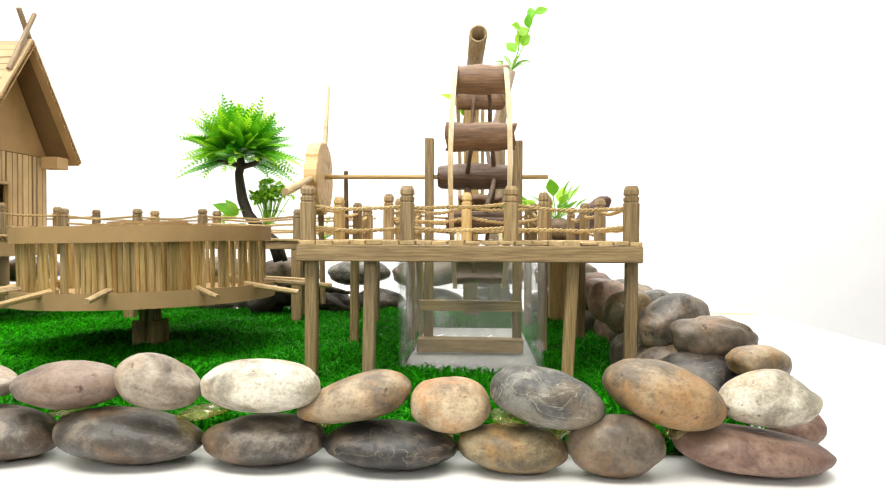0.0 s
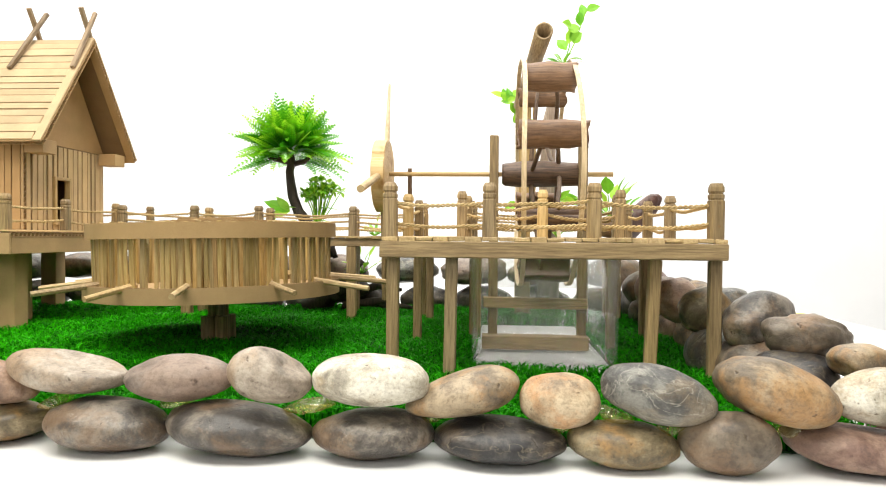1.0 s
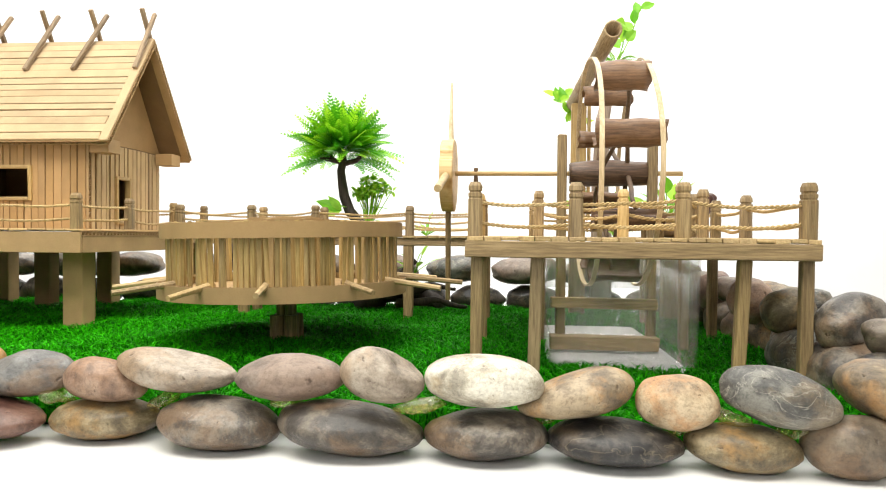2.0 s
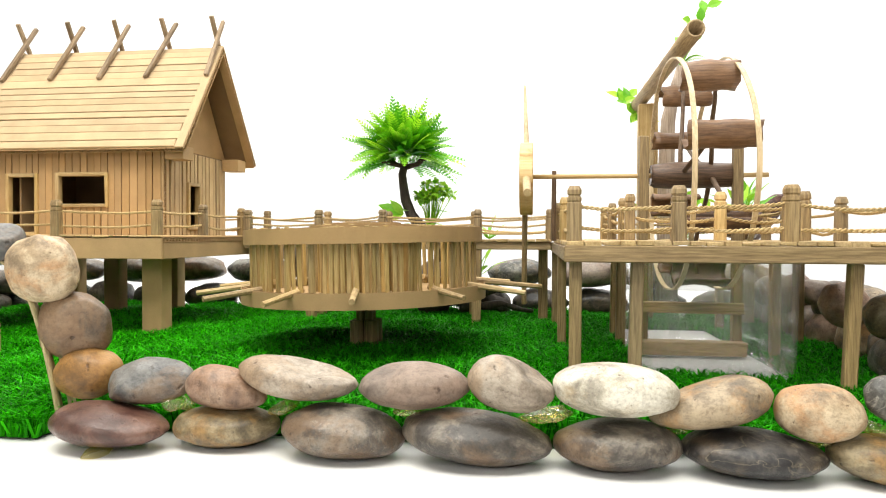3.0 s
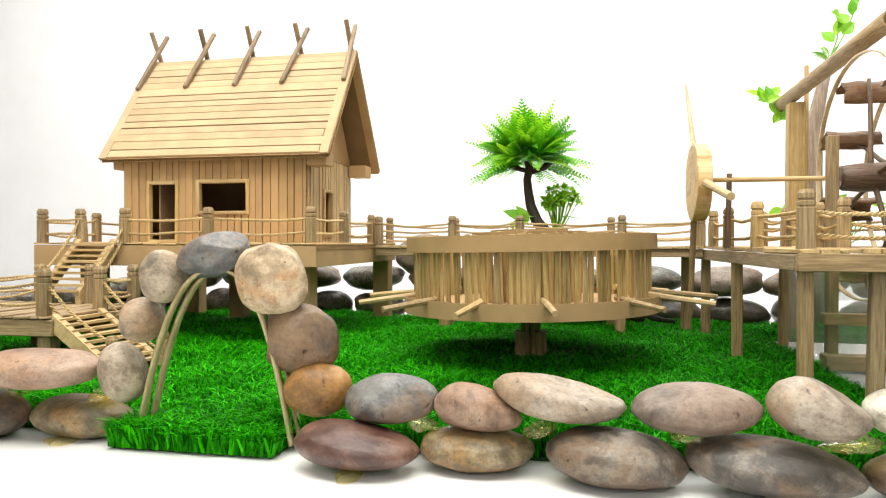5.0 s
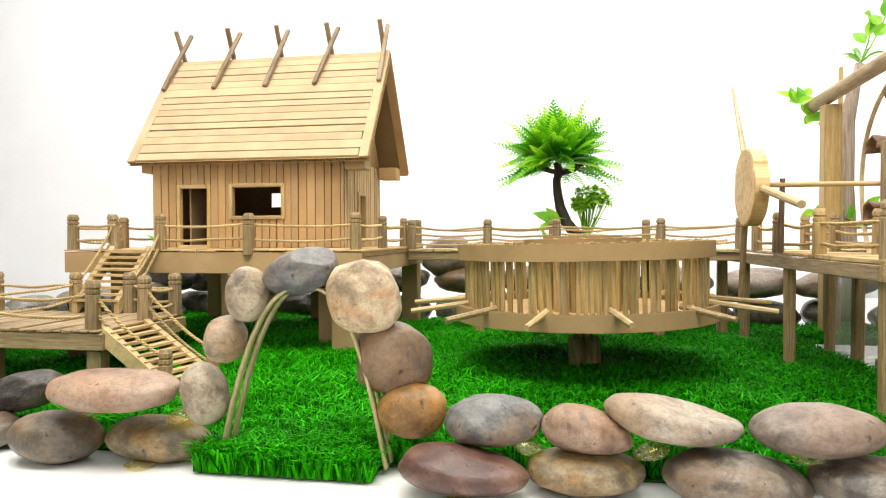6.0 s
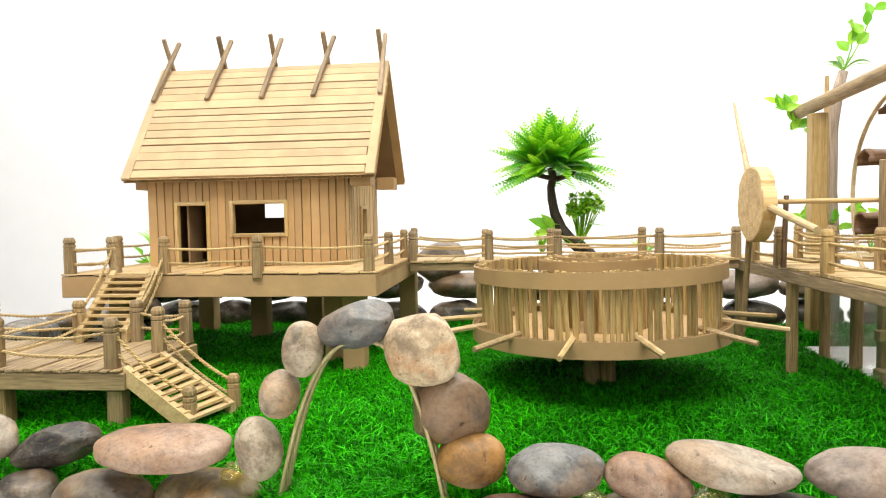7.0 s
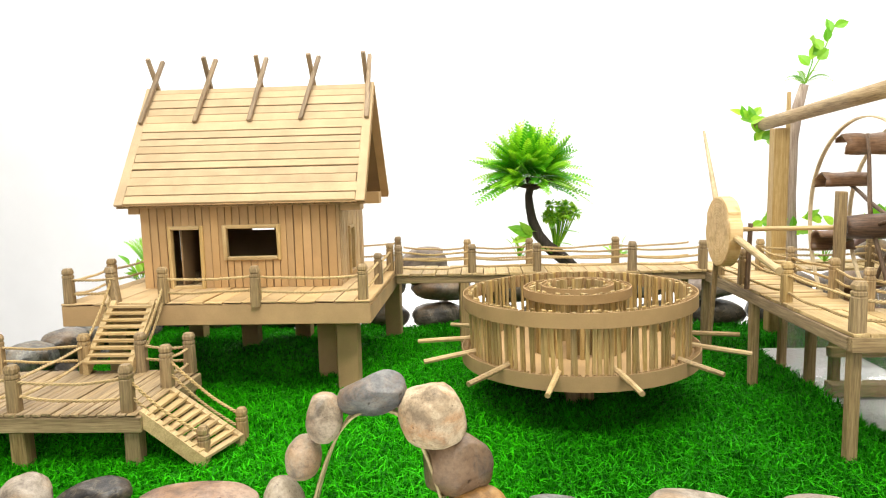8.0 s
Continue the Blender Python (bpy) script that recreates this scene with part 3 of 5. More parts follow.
P(-0.6139, 0.486, 0.0967, 0.0138, 0.0168, 0, "sand", "small tan-grey pebble on the arch", form=(0.95, 0, 0, 0, 0), group=ARCH)
P(-0.6312, 0.487, 0.0566, 0.0233, 0.0156, -72, "sand", "light sandy grey egg-shaped pebble at the foot of the arch", form=(0.97, 0.1, 0, 0, 0), group=ARCH)
P(-0.7006, 0.480, 0.0578, 0.0507, 0.0146, 0, "pink", "long pinkish mauve pebble in the upper course", form=(0.88, 0, 0, 0.06, 0), dent=0.1)
P(-0.8128, 0.518, 0.0439, 0.0362, 0.0160, 10, "slate", "dark slate angular pebble in the upper course", form=(0.95, 0.1, 0.12, 0, 0.12), facets=7)
P(-0.6752, 0.496, 0.0187, 0.0394, 0.0153, -3, "olive", "ochre-brown flat pebble in the lower course", form=(0.93, 0, 0, 0, 0))
P(-0.7467, 0.478, 0.0217, 0.0360, 0.0185, -2, "warmgrey", "dark mauve-brown flat pebble in the lower course", form=(0.96, 0, 0, 0, 0))
P(-0.820, 0.495, 0.018, 0.0218, 0.0135, 0, "umber", "dark brown pebble in the lower course")
P(-0.864, 0.510, 0.050, 0.0206, 0.0183, 10, "pale", "pale grey pebble in the upper course")
P(-0.895, 0.510, 0.010, 0.0400, 0.0160, 0, "umber", "dark grey-brown pebble in the lower course")
P(0.266, 0.545, 0.061, 0.0278, 0.0135, -8, "tan", "speckled grey-brown pebble on the side wall", turn=40)
P(0.250, 0.595, 0.071, 0.0318, 0.0195, 4, "warmgrey", "cracked grey-brown pebble on the side wall", turn=-20, rough=0.2)
P(0.236, 0.660, 0.076, 0.0358, 0.0259, 15, "umber", "smooth grey-brown pebble on the side wall", turn=30)
P(0.212, 0.740, 0.078, 0.0270, 0.0229, 25, "olive", "ochre pebble on the side wall")
P(0.243, 0.760, 0.088, 0.0189, 0.0110, 0, "bluegrey", "small dark blue-grey pebble on the side wall")
P(0.214, 0.850, 0.078, 0.0255, 0.0269, -20, "pink", "rounded pinkish brown pebble on the side wall")
P(0.222, 0.950, 0.084, 0.0229, 0.0168, 0, "mauve", "grey-pink pebble on the side wall")
for i, (yy, kd, wd) in enumerate(((0.575, "slate", "black slate"), (0.65, "umber", "dark brown"), (0.725, "bluegrey", "dark blue-grey"), (0.80, "umber", "dark brown"), (0.875, "tan", "tan-brown"), (0.95, "pink", "pinkish brown"), (1.03, "warmgrey", "grey-brown"), (1.11, "umber", "dark brown"), (1.19, "slate", "black slate"))):
    P(0.232 - 0.003 * i + (0.032 if i > 2 else 0.0), yy, 0.031, 0.044, 0.031, 3, kd, wd + " pebble at the bottom of the side wall", turn=82 + 5 * (i % 3), sy=0.033)
P(0.252, 0.800, 0.072, 0.036, 0.024, -6, "olive", "ochre-brown pebble on the side wall", turn=78)
P(0.252, 0.880, 0.071, 0.038, 0.026, 8, "tan", "tan-brown pebble on the side wall", turn=86)
P(0.250, 0.965, 0.070, 0.038, 0.026, 0, "warmgrey", "grey-brown pebble on the side wall", turn=80)
P(0.232, 1.05, 0.073, 0.040, 0.030, 5, "redbrown", "rounded pinkish brown pebble on the side wall", turn=80)
P(0.235, 1.14, 0.070, 0.044, 0.028, -4, "warmgrey", "grey-brown pebble on the side wall", turn=85)
P(0.286, 0.532, 0.0165, 0.0188, 0.0140, 0, "redbrown", "small red-brown pebble at the corner of the wall")
BACK = "pebbles of the rear wall"
rnd = random.Random(11)
kinds = ["bluegrey", "warmgrey", "slate", "umber", "mauve", "umber", "bluegrey", "olive"]
words = {"bluegrey": "blue-grey", "warmgrey": "grey-brown", "slate": "black slate", "umber": "dark brown", "mauve": "mauve-grey", "olive": "olive-brown"}
for course, (z, sz, step, picks) in enumerate(((0.032, 0.029, 0.108, ("slate", "umber", "slate", "bluegrey")), (0.0875, 0.0265, 0.128, ("bluegrey", "warmgrey", "mauve", "umber", "warmgrey")))):
    x = -1.10 + 0.035 * course
    while x < 0.24:
        k = picks[rnd.randrange(len(picks))]
        sx = step * rnd.uniform(0.44, 0.52)
        P(x, 1.285 + rnd.uniform(-0.008, 0.008), z, sx, sz * rnd.uniform(0.9, 1.04), rnd.uniform(-5, 5), k, words[k] + " flat pebble of the rear wall", sy=0.035, group=BACK)
        x += step
P(-0.585, 1.285, 0.134, 0.048, 0.036, 20, "mauve", "upright grey pebble on top of the rear wall", group=BACK)
LEFT = "pebbles of the left-hand wall"
for i in range(8):
    y = 0.56 + i * 0.092
    k = kinds[(i * 3 + 1) % len(kinds)]
    P(-1.125, y, 0.024, 0.05, 0.025, rnd.uniform(-5, 5), k, words[k] + " pebble of the side wall", turn=85, group=LEFT, sy=0.034)
    if i > 0:
        k = kinds[(i * 5 + 2) % len(kinds)]
        P(-1.122, y - 0.04, 0.064, 0.048, 0.023, rnd.uniform(-8, 8), k, words[k] + " pebble of the side wall", turn=95, group=LEFT, sy=0.032)


# ---- wheel deck: a timber platform round the water wheel ----
DZ = 0.1465
deck = thing("wheel_deck", (0, 0, 0), "weathered bamboo platform on posts with rope railing round the wheel", "platform")
part("beam", box((-0.112, 0.646, 0.131), (0.204, 0.654, DZ - 0.0005), 0.0008, None, 0.0006), M_BAM_X, deck)
part("beam", box((-0.112, 0.656, 0.131), (-0.104, 1.165, DZ - 0.001), 0.0008, None, 0.0006), M_BAM_Y, deck)
part("beam", box((0.196, 0.656, 0.131), (0.204, 1.165, DZ - 0.001), 0.0008, None, 0.0006), M_BAM_Y, deck)
part("beam", box((-0.036, 0.76, 0.133), (-0.030, 1.05, DZ - 0.001), 0.0008), M_BAM_Y, deck)
part("beam", box((0.126, 0.76, 0.133), (0.132, 1.05, DZ - 0.001), 0.0008), M_BAM_Y, deck)


def plank(owner, lo, hi, material):
    lo, hi = list(lo), list(hi)
    lo[2] += random.uniform(-0.0006, 0.0006)
    hi[2] += random.uniform(-0.0004, 0.0009)
    return part("plank", box(lo, hi, 0.0005, None, 0.0005), material, owner)


x = -0.110
while x < 0.2:
    w = random.uniform(0.0125, 0.0155)
    plank(deck, (x, 0.647, DZ), (min(x + w, 0.204), 0.760, DZ + 0.0035), M_PALE_Y)
    x += w + 0.0011
y = 0.762
while y < 1.05:
    w = random.uniform(0.0125, 0.0155)
    plank(deck, (-0.111, y, DZ), (-0.031, y + w, DZ + 0.0035), M_PALE_X)
    plank(deck, (0.127, y, DZ), (0.203, y + w, DZ + 0.0035), M_PALE_X)
    y += w + 0.0011
x = -0.110
while x < 0.2:
    w = random.uniform(0.0125, 0.0155)
    plank(deck, (x, 1.06, DZ), (min(x + w, 0.204), 1.165, DZ + 0.0035), M_PALE_Y)
    x += w + 0.0011


def leg(owner, x, y, top, w=0.0145, foot=None, material=None, lean=0.0):
    bm = box((x - w / 2, y - w / 2, GRASS if foot is None else foot), (x + w / 2, y + w / 2, top), 0.0012, None, 0.0008)
    for v in bm.verts:
        if v.co.z < 0.05:
            v.co.x += lean
    return part("leg", bm, material or M_BAM_Z, owner)


for lx, ly, ln in [(-0.1015, 0.662, 0.0), (-0.045, 0.662, -0.002), (0.144, 0.664, -0.005), (0.197, 0.662, 0.0), (-0.104, 0.90, 0.0), (-0.106, 1.09, 0.0), (-0.031, 0.895, 0.0), (-0.028, 0.985, 0.0), (0.132, 0.83, 0.0), (0.19, 0.92, 0.0), (0.132, 1.06, 0.0)]:
    leg(deck, lx, ly, 0.1315, 0.0112, lean=ln)
leg(deck, 0.183, 1.12, 0.1315, 0.026, material=M_PALE_Z)
DT = DZ + 0.003
front = [(-0.103, 0.655), (-0.010, 0.655), (0.086, 0.655), (0.195, 0.655)]
for px, py in front:
    add_post(deck, px, py, DT, 0.0515, 0.0135)
# solid dark plugs, coloured like the shade inside two drilled holes
for hz in (0.0125, 0.0335):
    part("drill_hole", rod((0.196, 0.6483, DT + hz), (0.196, 0.652, DT + hz), 0.0015, 0.0015, 8), M_CARD_DARK, deck, "dark plug standing in for the shaded bore of a drilled hole")
left = [(-0.103, 0.655), (-0.105, 0.805), (-0.107, 0.935), (-0.109, 1.02)]
for i, (px, py) in enumerate(left[1:]):
    add_post(deck, px, py, DT, 0.05, 0.0125, pale=i == 0)
inner = [(-0.040, 0.750), (0.044, 0.724), (0.122, 0.722)]
for i, (px, py) in enumerate(inner):
    add_post(deck, px, py, DT, 0.05, 0.011, pale=i == 1)
inner_l = [(-0.040, 0.750), (-0.037, 0.830), (-0.036, 0.95), (-0.036, 1.055)]
for px, py in inner_l[1:]:
    add_post(deck, px, py, DT, 0.05, 0.0115)
inner_r = [(0.122, 0.722), (0.133, 0.80), (0.131, 0.96), (0.131, 1.055)]
for px, py in inner_r[1:]:
    add_post(deck, px, py, DT, 0.05, 0.0115)
right = [(0.195, 0.655), (0.196, 0.818), (0.196, 0.93), (0.196, 1.06)]
for px, py in right[1:]:
    add_post(deck, px, py, DT, 0.05, 0.0125)
for line in (front, left, right):
    for a, b in zip(line, line[1:]):
        add_ropes(deck, a, b, DT)
for line in (inner, inner_l, inner_r):
    for a, b in zip(line, line[1:]):
        add_ropes(deck, a, b, DT, (0.013, 0.025, 0.036), 0.004)
add_ropes(deck, inner_l[-1], inner_r[-1], DT, (0.014, 0.026, 0.037))

# ---- bridge to the house ----
bridge = thing("foot_bridge", (0, 0, 0), "narrow bamboo plank bridge with rope railing", "bridge")
BY0, BY1 = 1.072, 1.160
part("beam", box((-0.612, BY0, 0.134), (-0.1125, BY0 + 0.007, DZ - 0.0005), 0.0008, None, 0.0006), M_BAM_X, bridge)
part("beam", box((-0.612, BY1 - 0.007, 0.134), (-0.1125, BY1, DZ - 0.0005), 0.0008, None, 0.0006), M_BAM_X, bridge)
x = -0.611
while x < -0.118:
    w = random.uniform(0.017, 0.022)
    plank(bridge, (x, BY0 - 0.004, DZ), (min(x + w, -0.1125), BY1 + 0.003, DZ + 0.0035), M_PALE_Y)
    x += w + 0.0012
for lx, ly in [(-0.50, 1.08), (-0.505, 1.15), (-0.23, 1.08), (-0.24, 1.15), (-0.125, 1.15)]:
    leg(bridge, lx, ly, 0.134, 0.0145)
bf = [(-0.608, BY0 + 0.006), (-0.487, BY0 + 0.006), (-0.381, BY0 + 0.006), (-0.228, BY0 + 0.006), (-0.116, BY0 + 0.006)]
bb = [(-0.608, BY1 - 0.006), (-0.496, BY1 - 0.006), (-0.388, BY1 - 0.006), (-0.240, BY1 - 0.006), (-0.116, BY1 - 0.006)]
for px, py in bf + bb[1:4]:
    add_post(bridge, px, py, DT, 0.0475, 0.0135)
for line in (bf, bb):
    for a, b in zip(line, line[1:]):
        add_ropes(bridge, a, b, DT, (0.012, 0.024, 0.036) if line is bf else (0.016, 0.034))

# ---- the clear tank under the wheel ----
tank = thing("plastic_tank", (0, 0, 0), "clear plastic storage tank standing on the turf", "tank")
bm = bmesh.new()
x0, x1, y0, y1 = JAR
n = 6
outer = []
for z, grow in ((0.0090, -0.004), (0.0135, -0.001), (0.128, 0.002), (0.131, 0.005), (0.131, 0.0032), (0.127, 0.0), (0.0150, -0.0033), (0.0110, -0.006)):
    ring = []
    r = 0.016
    for cx, cy, a0 in ((x1 - r, y1 - r, 0), (x0 + r, y1 - r, 90), (x0 + r, y0 + r, 180), (x1 - r, y0 + r, 270)):
        for i in range(n + 1):
            an = radians(a0 + 90 * i / n)
            ring.append(bm.verts.new((cx + (r + grow) * math.cos(an), cy + (r + grow) * math.sin(an), z)))
    outer.append(ring)
for p, q in zip(outer, outer[1:]):
    m = len(p)
    for j in range(m):
        bm.faces.new((p[j], p[(j + 1) % m], q[(j + 1) % m], q[j]))
bm.faces.new(outer[0][::-1])
bm.faces.new(outer[-1])
tank_wall = part("tank_wall", bm, M_PLASTIC, tank, "", True)
tank_wall.visible_shadow = False
# sheet added over the mat in place of bare white table showing through
part("tray", box((BARE[0], BARE[2], GRASS), (BARE[1], BARE[3], 0.0082), 0.001), M_BARE_TABLE, tank, "white sheet standing in for the bare table in the turf cutout")

# ---- water wheel ----
WX, WY, WZ, WR = 0.058, 0.893, 0.231, 0.1405
wheel = thing("water_wheel", (WX, WY, WZ), "rustic water wheel with bark buckets and bamboo hoops", "water wheel")
bm = bmesh.new()
prof = [(-0.054, 0.0125), (-0.05, 0.0145), (-0.03, 0.0165), (0.0, 0.017), (0.02, 0.0155), (0.046, 0.0145), (0.05, 0.012)]
loops = [[bm.verts.new((px, pr * math.cos(j * math.pi / 8) * random.uniform(0.95, 1.05), pr * math.sin(j * math.pi / 8) * random.uniform(0.95, 1.05))) for j in range(16)] for px, pr in prof]
for p, q in zip(loops, loops[1:]):
    for j in range(16):
        bm.faces.new((p[j], p[(j + 1) % 16], q[(j + 1) % 16], q[j]))
bm.faces.new(loops[0]), bm.faces.new(loops[-1][::-1])
part("hub", bm, M_BARK_DARK, wheel, "dark knobbly branch hub", True)
for hx in (-0.031, 0.03):
    bm = bmesh.new()
    steps = 96
    rings = []
    for i in range(steps):
        an = 2 * math.pi * i / steps
        rr = WR * (1 + 0.012 * math.sin(2 * an + hx * 90) + 0.006 * math.sin(5 * an))
        wob = 0.0012 * math.sin(3 * an + hx * 50)
        rings.append([bm.verts.new((hx + wob + ox, -(rr + orr) * math.cos(an), (rr + orr) * math.sin(an))) for ox, orr in ((-0.0027, 0), (0.0027, 0), (0.0027, 0.002), (-0.0027, 0.002))])
    for i in range(steps):
        p, q = rings[i], rings[(i + 1) % steps]
        for j in range(4):
            bm.faces.new((p[j], p[(j + 1) % 4], q[(j + 1) % 4], q[j]))
    part("hoop", bm, M_HOOP, wheel, "pale bent bamboo hoop")
for i in range(8):
    an = radians(14 + 46 * i - (5 if i > 3 else 0) + (11 if i == 2 else 0))
    L = 0.075 if i in (0, 7) else 0.062
    bm = bmesh.new()
    seg, cols = 10, 8
    grid = []
    for s in range(cols + 1):
        px = -L / 2 + L * s / cols
        for inner_side in (0, 1):
            row = []
            for j in range(seg + 1):
                th = math.pi * (j / seg - 0.5) * 1.12
                r = (0.0175 if not inner_side else 0.0146) * (1 + 0.05 * math.sin(px * 160 + i * 2) + 0.04 * random.uniform(-1, 1) * (1 - inner_side))
                row.append(bm.verts.new((px + (random.uniform(-0.002, 0.002) if s in (0, cols) else 0), r * math.cos(th) - 0.006, r * math.sin(th))))
            grid.append(row)
    for s in range(cols):
        for j in range(seg):
            a, b = grid[2 * s], grid[2 * s + 2]
            bm.faces.new((a[j], a[j + 1], b[j + 1], b[j]))
            a, b = grid[2 * s + 1], grid[2 * s + 3]
            bm.faces.new((a[j + 1], a[j], b[j], b[j + 1]))
        for j in (0, seg):
            bm.faces.new((grid[2 * s][j], grid[2 * s + 2][j], grid[2 * s + 3][j], grid[2 * s + 1][j]))
    for s in (0, cols):
        for j in range(seg):
            bm.faces.new((grid[2 * s][j], grid[2 * s + 1][j], grid[2 * s + 1][j + 1], grid[2 * s][j + 1]))
    bmesh.ops.recalc_face_normals(bm, faces=bm.faces)
    bucket = part("bucket", bm, M_BARK if i not in (6, 7) else M_BARK_DARK, wheel, "half-pipe of brown bark", True)
    bucket.location = (0, -(WR - 0.0155) * math.cos(an), (WR - 0.0155) * math.sin(an))
    tilt = -an + radians(180 + 75 if i in (0, 1, 7) else 180 + 60)
    bucket.rotation_euler = (tilt, 0, 0)
for i in range(8):
    an = radians(13 + 46 * i + 3)
    for sx in (-0.018, 0.018)[i % 2:i % 2 + 1]:
        part("spoke", rod((sx, 0, 0), (sx * 0.4, -(WR - 0.012) * math.cos(an), (WR - 0.012) * math.sin(an)), 0.0032, 0.0024, 7, 0.0012, 4), M_TWIG, wheel, "thin brown twig spoke", True)
part("axle", rod((-0.2, 0, 0), (0.086, 0, 0), 0.0031, 0.0031, 10), M_PALE_X, wheel, "pale bamboo axle rod", True)
# the crank disc at the end of the axle
bm = bmesh.new()
rim = []
for px, s in ((-0.0085, 0.96), (-0.0075, 1.0), (0.0075, 1.0), (0.0085, 0.96)):
    ring = []
    for j in range(40):
        an = 2 * math.pi * j / 40
        r = 0.0465 * s * (1 + 0.012 * math.sin(3 * an) + 0.008 * math.sin(7 * an + 1))
        notch = 0.0035 if (abs((math.degrees(an) - 20) % 360) < 9 or abs(math.degrees(an) - 165) < 7) else 0
        ring.append(bm.verts.new((px, -(r - notch) * math.cos(an), (r - notch) * math.sin(an))))
    rim.append(ring)
for p, q in zip(rim, rim[1:]):
    for j in range(40):
        bm.faces.new((p[j], p[(j + 1) % 40], q[(j + 1) % 40], q[j]))
bm.faces.new(rim[0]), bm.faces.new(rim[-1][::-1])
bmesh.ops.recalc_face_normals(bm, faces=bm.faces)
disc = part("crank_disc", bm, M_DISC, wheel, "sawn pale wood slice with growth rings and a crack")
disc.location = (-0.208, 0, -0.002)
part("peg", rod((0.0, -0.03, -0.002), (0.003, -0.1624, -0.0286), 0.0047, 0.0042, 10), M_PALE_Y, disc, "pale dowel peg")
part("peg", rod((0.0, 0.028, 0.035), (-0.004, 0.075, 0.135), 0.0040, 0.0018, 10), M_HOOP, disc, "long pale tapering dowel")
part("peg", rod((-0.002, 0.018, -0.035), (-0.003, 0.038, -0.165), 0.0038, 0.0034, 10), M_BAM_Z, disc, "greyish bamboo dowel")

# stand of the wheel
stand = thing("wheel_stand", (0, 0, 0), "greyish bamboo frame that carries the wheel axle", "frame")
for sx, top in ((-0.006, 0.279), (0.105, 0.275)):
    part("upright", box((sx - 0.0058, WY - 0.006 - 0.012, 0.0113), (sx + 0.0058, WY + 0.006 - 0.012, top), 0.0012, None, 0.0006), M_BAM_Z, stand)
part("crossbar", box((-0.018, 0.868, 0.062), (0.111, 0.8795, 0.075), 0.001, None, 0.0008), M_BAM_X, stand)
part("crossbar", box((-0.019, 0.858, 0.0113), (0.112, 0.8795, 0.029), 0.001, None, 0.0008), M_BAM_X, stand)
stick = part("axle_support", rod((-0.115, 0.900, DT), (-0.115, 0.893, 0.2385), 0.0034, 0.003, 6), M_TWIG)
tagged(stick, "thin dark bamboo stick that props up the axle", "stick")

# water pipe on its post
pipe = thing("bamboo_pipe", (0, 0, 0), "hollow bamboo water pipe resting on a square post", "pipe")
bm = bmesh.new()
a, b = Vector((0.0375, 1.252, 0.385)), Vector((0.0545, 0.882, 0.4095))
d = (b - a).normalized()
u = d.orthogonal().normalized()
w = d.cross(u)
loops = []
for k, r in ((0, 0.0112), (0.3, 0.0108), (0.31, 0.0116), (0.32, 0.0108), (0.75, 0.0112), (1.0, 0.0116), (1.0, 0.0088), (0.55, 0.0086)):
    c = a.lerp(b, k)
    loops.append([bm.verts.new(c + r * (math.cos(j * math.pi / 9) * u + math.sin(j * math.pi / 9) * w)) for j in range(18)])
for p, q in zip(loops, loops[1:]):
    for j in range(18):
        bm.faces.new((p[j], p[(j + 1) % 18], q[(j + 1) % 18], q[j]))
bm.faces.new(loops[0][::-1]), bm.faces.new(loops[-1])
bmesh.ops.recalc_face_normals(bm, faces=bm.faces)
part("tube", bm, M_BAM_Y, pipe, "", True)
part("side_stick", box((0.0595, 1.193, 0.18), (0.0655, 1.199, 0.437), 0.0008, None, 0.0006), M_PALE_Z, pipe, "thin pale stick beside the post")
part("support_post", box((0.031, 1.172, GRASS), (0.056, 1.197, 0.3755), 0.0015, None, 0.0008), M_PALE_Z, pipe, "square pale wooden post")

# ---- round slatted pen ----
TX, TY = -0.347, 0.842
pen = thing("round_pen", (TX, TY, 0), "round pen of split bamboo slats between cardboard bands", "pen")
pen.rotation_euler = (0, radians(-1.1), 0)


def band(name, owner, r, z0, z1, thick=0.0085, flutes=125, material=None):
    """A hoop of single-faced corrugated board: an outer paper face with the open wavy flute glued inside it."""
    bm = bmesh.new()
    n = 96
    rings = []
    for i in range(n):
        an = 2 * math.pi * i / n
        c, s = math.cos(an), math.sin(an)
        rings.append([bm.verts.new((q * c, q * s, z)) for q, z in ((r - 0.0011, z0), (r, z0), (r, z1), (r - 0.0011, z1))])
    for i in range(n):
        p, q = rings[i], rings[(i + 1) % n]
        for j in range(4):
            bm.faces.new((p[j], q[j], q[(j + 1) % 4], p[(j + 1) % 4]))
    m = flutes * 8
    wave = []
    for i in range(m):
        an = 2 * math.pi * i / m
        q = r - 0.0012 - (thick - 0.0024) * (0.5 + 0.5 * math.sin(2 * math.pi * i / 8))
        c, s = math.cos(an), math.sin(an)
        top = z1 + 0.0006 * math.sin(i * 0.7)
        wave.append([bm.verts.new((w * c, w * s, z)) for w, z in ((q - 0.0009, z0), (q, z0), (q, top), (q - 0.0009, top))])
    for i in range(m):
        p, q = wave[i], wave[(i + 1) % m]
        for j in range(4):
            bm.faces.new((p[j], q[j], q[(j + 1) % 4], p[(j + 1) % 4]))
    bmesh.ops.recalc_face_normals(bm, faces=bm.faces)
    return part(name, bm, material or M_CARD_PEN, owner)


band("top_band", pen, 0.1462, 0.146, 0.163)
band("bottom_band", pen, 0.1500, 0.077, 0.0945)
bm = bmesh.new()
bmesh.ops.create_cone(bm, cap_ends=True, segments=72, radius1=0.1435, radius2=0.1435, depth=0.006, matrix=Matrix.Translation((0, 0, 0.0835)))
part("pen_floor", bm, M_CARD, pen, "round cardboard floor")


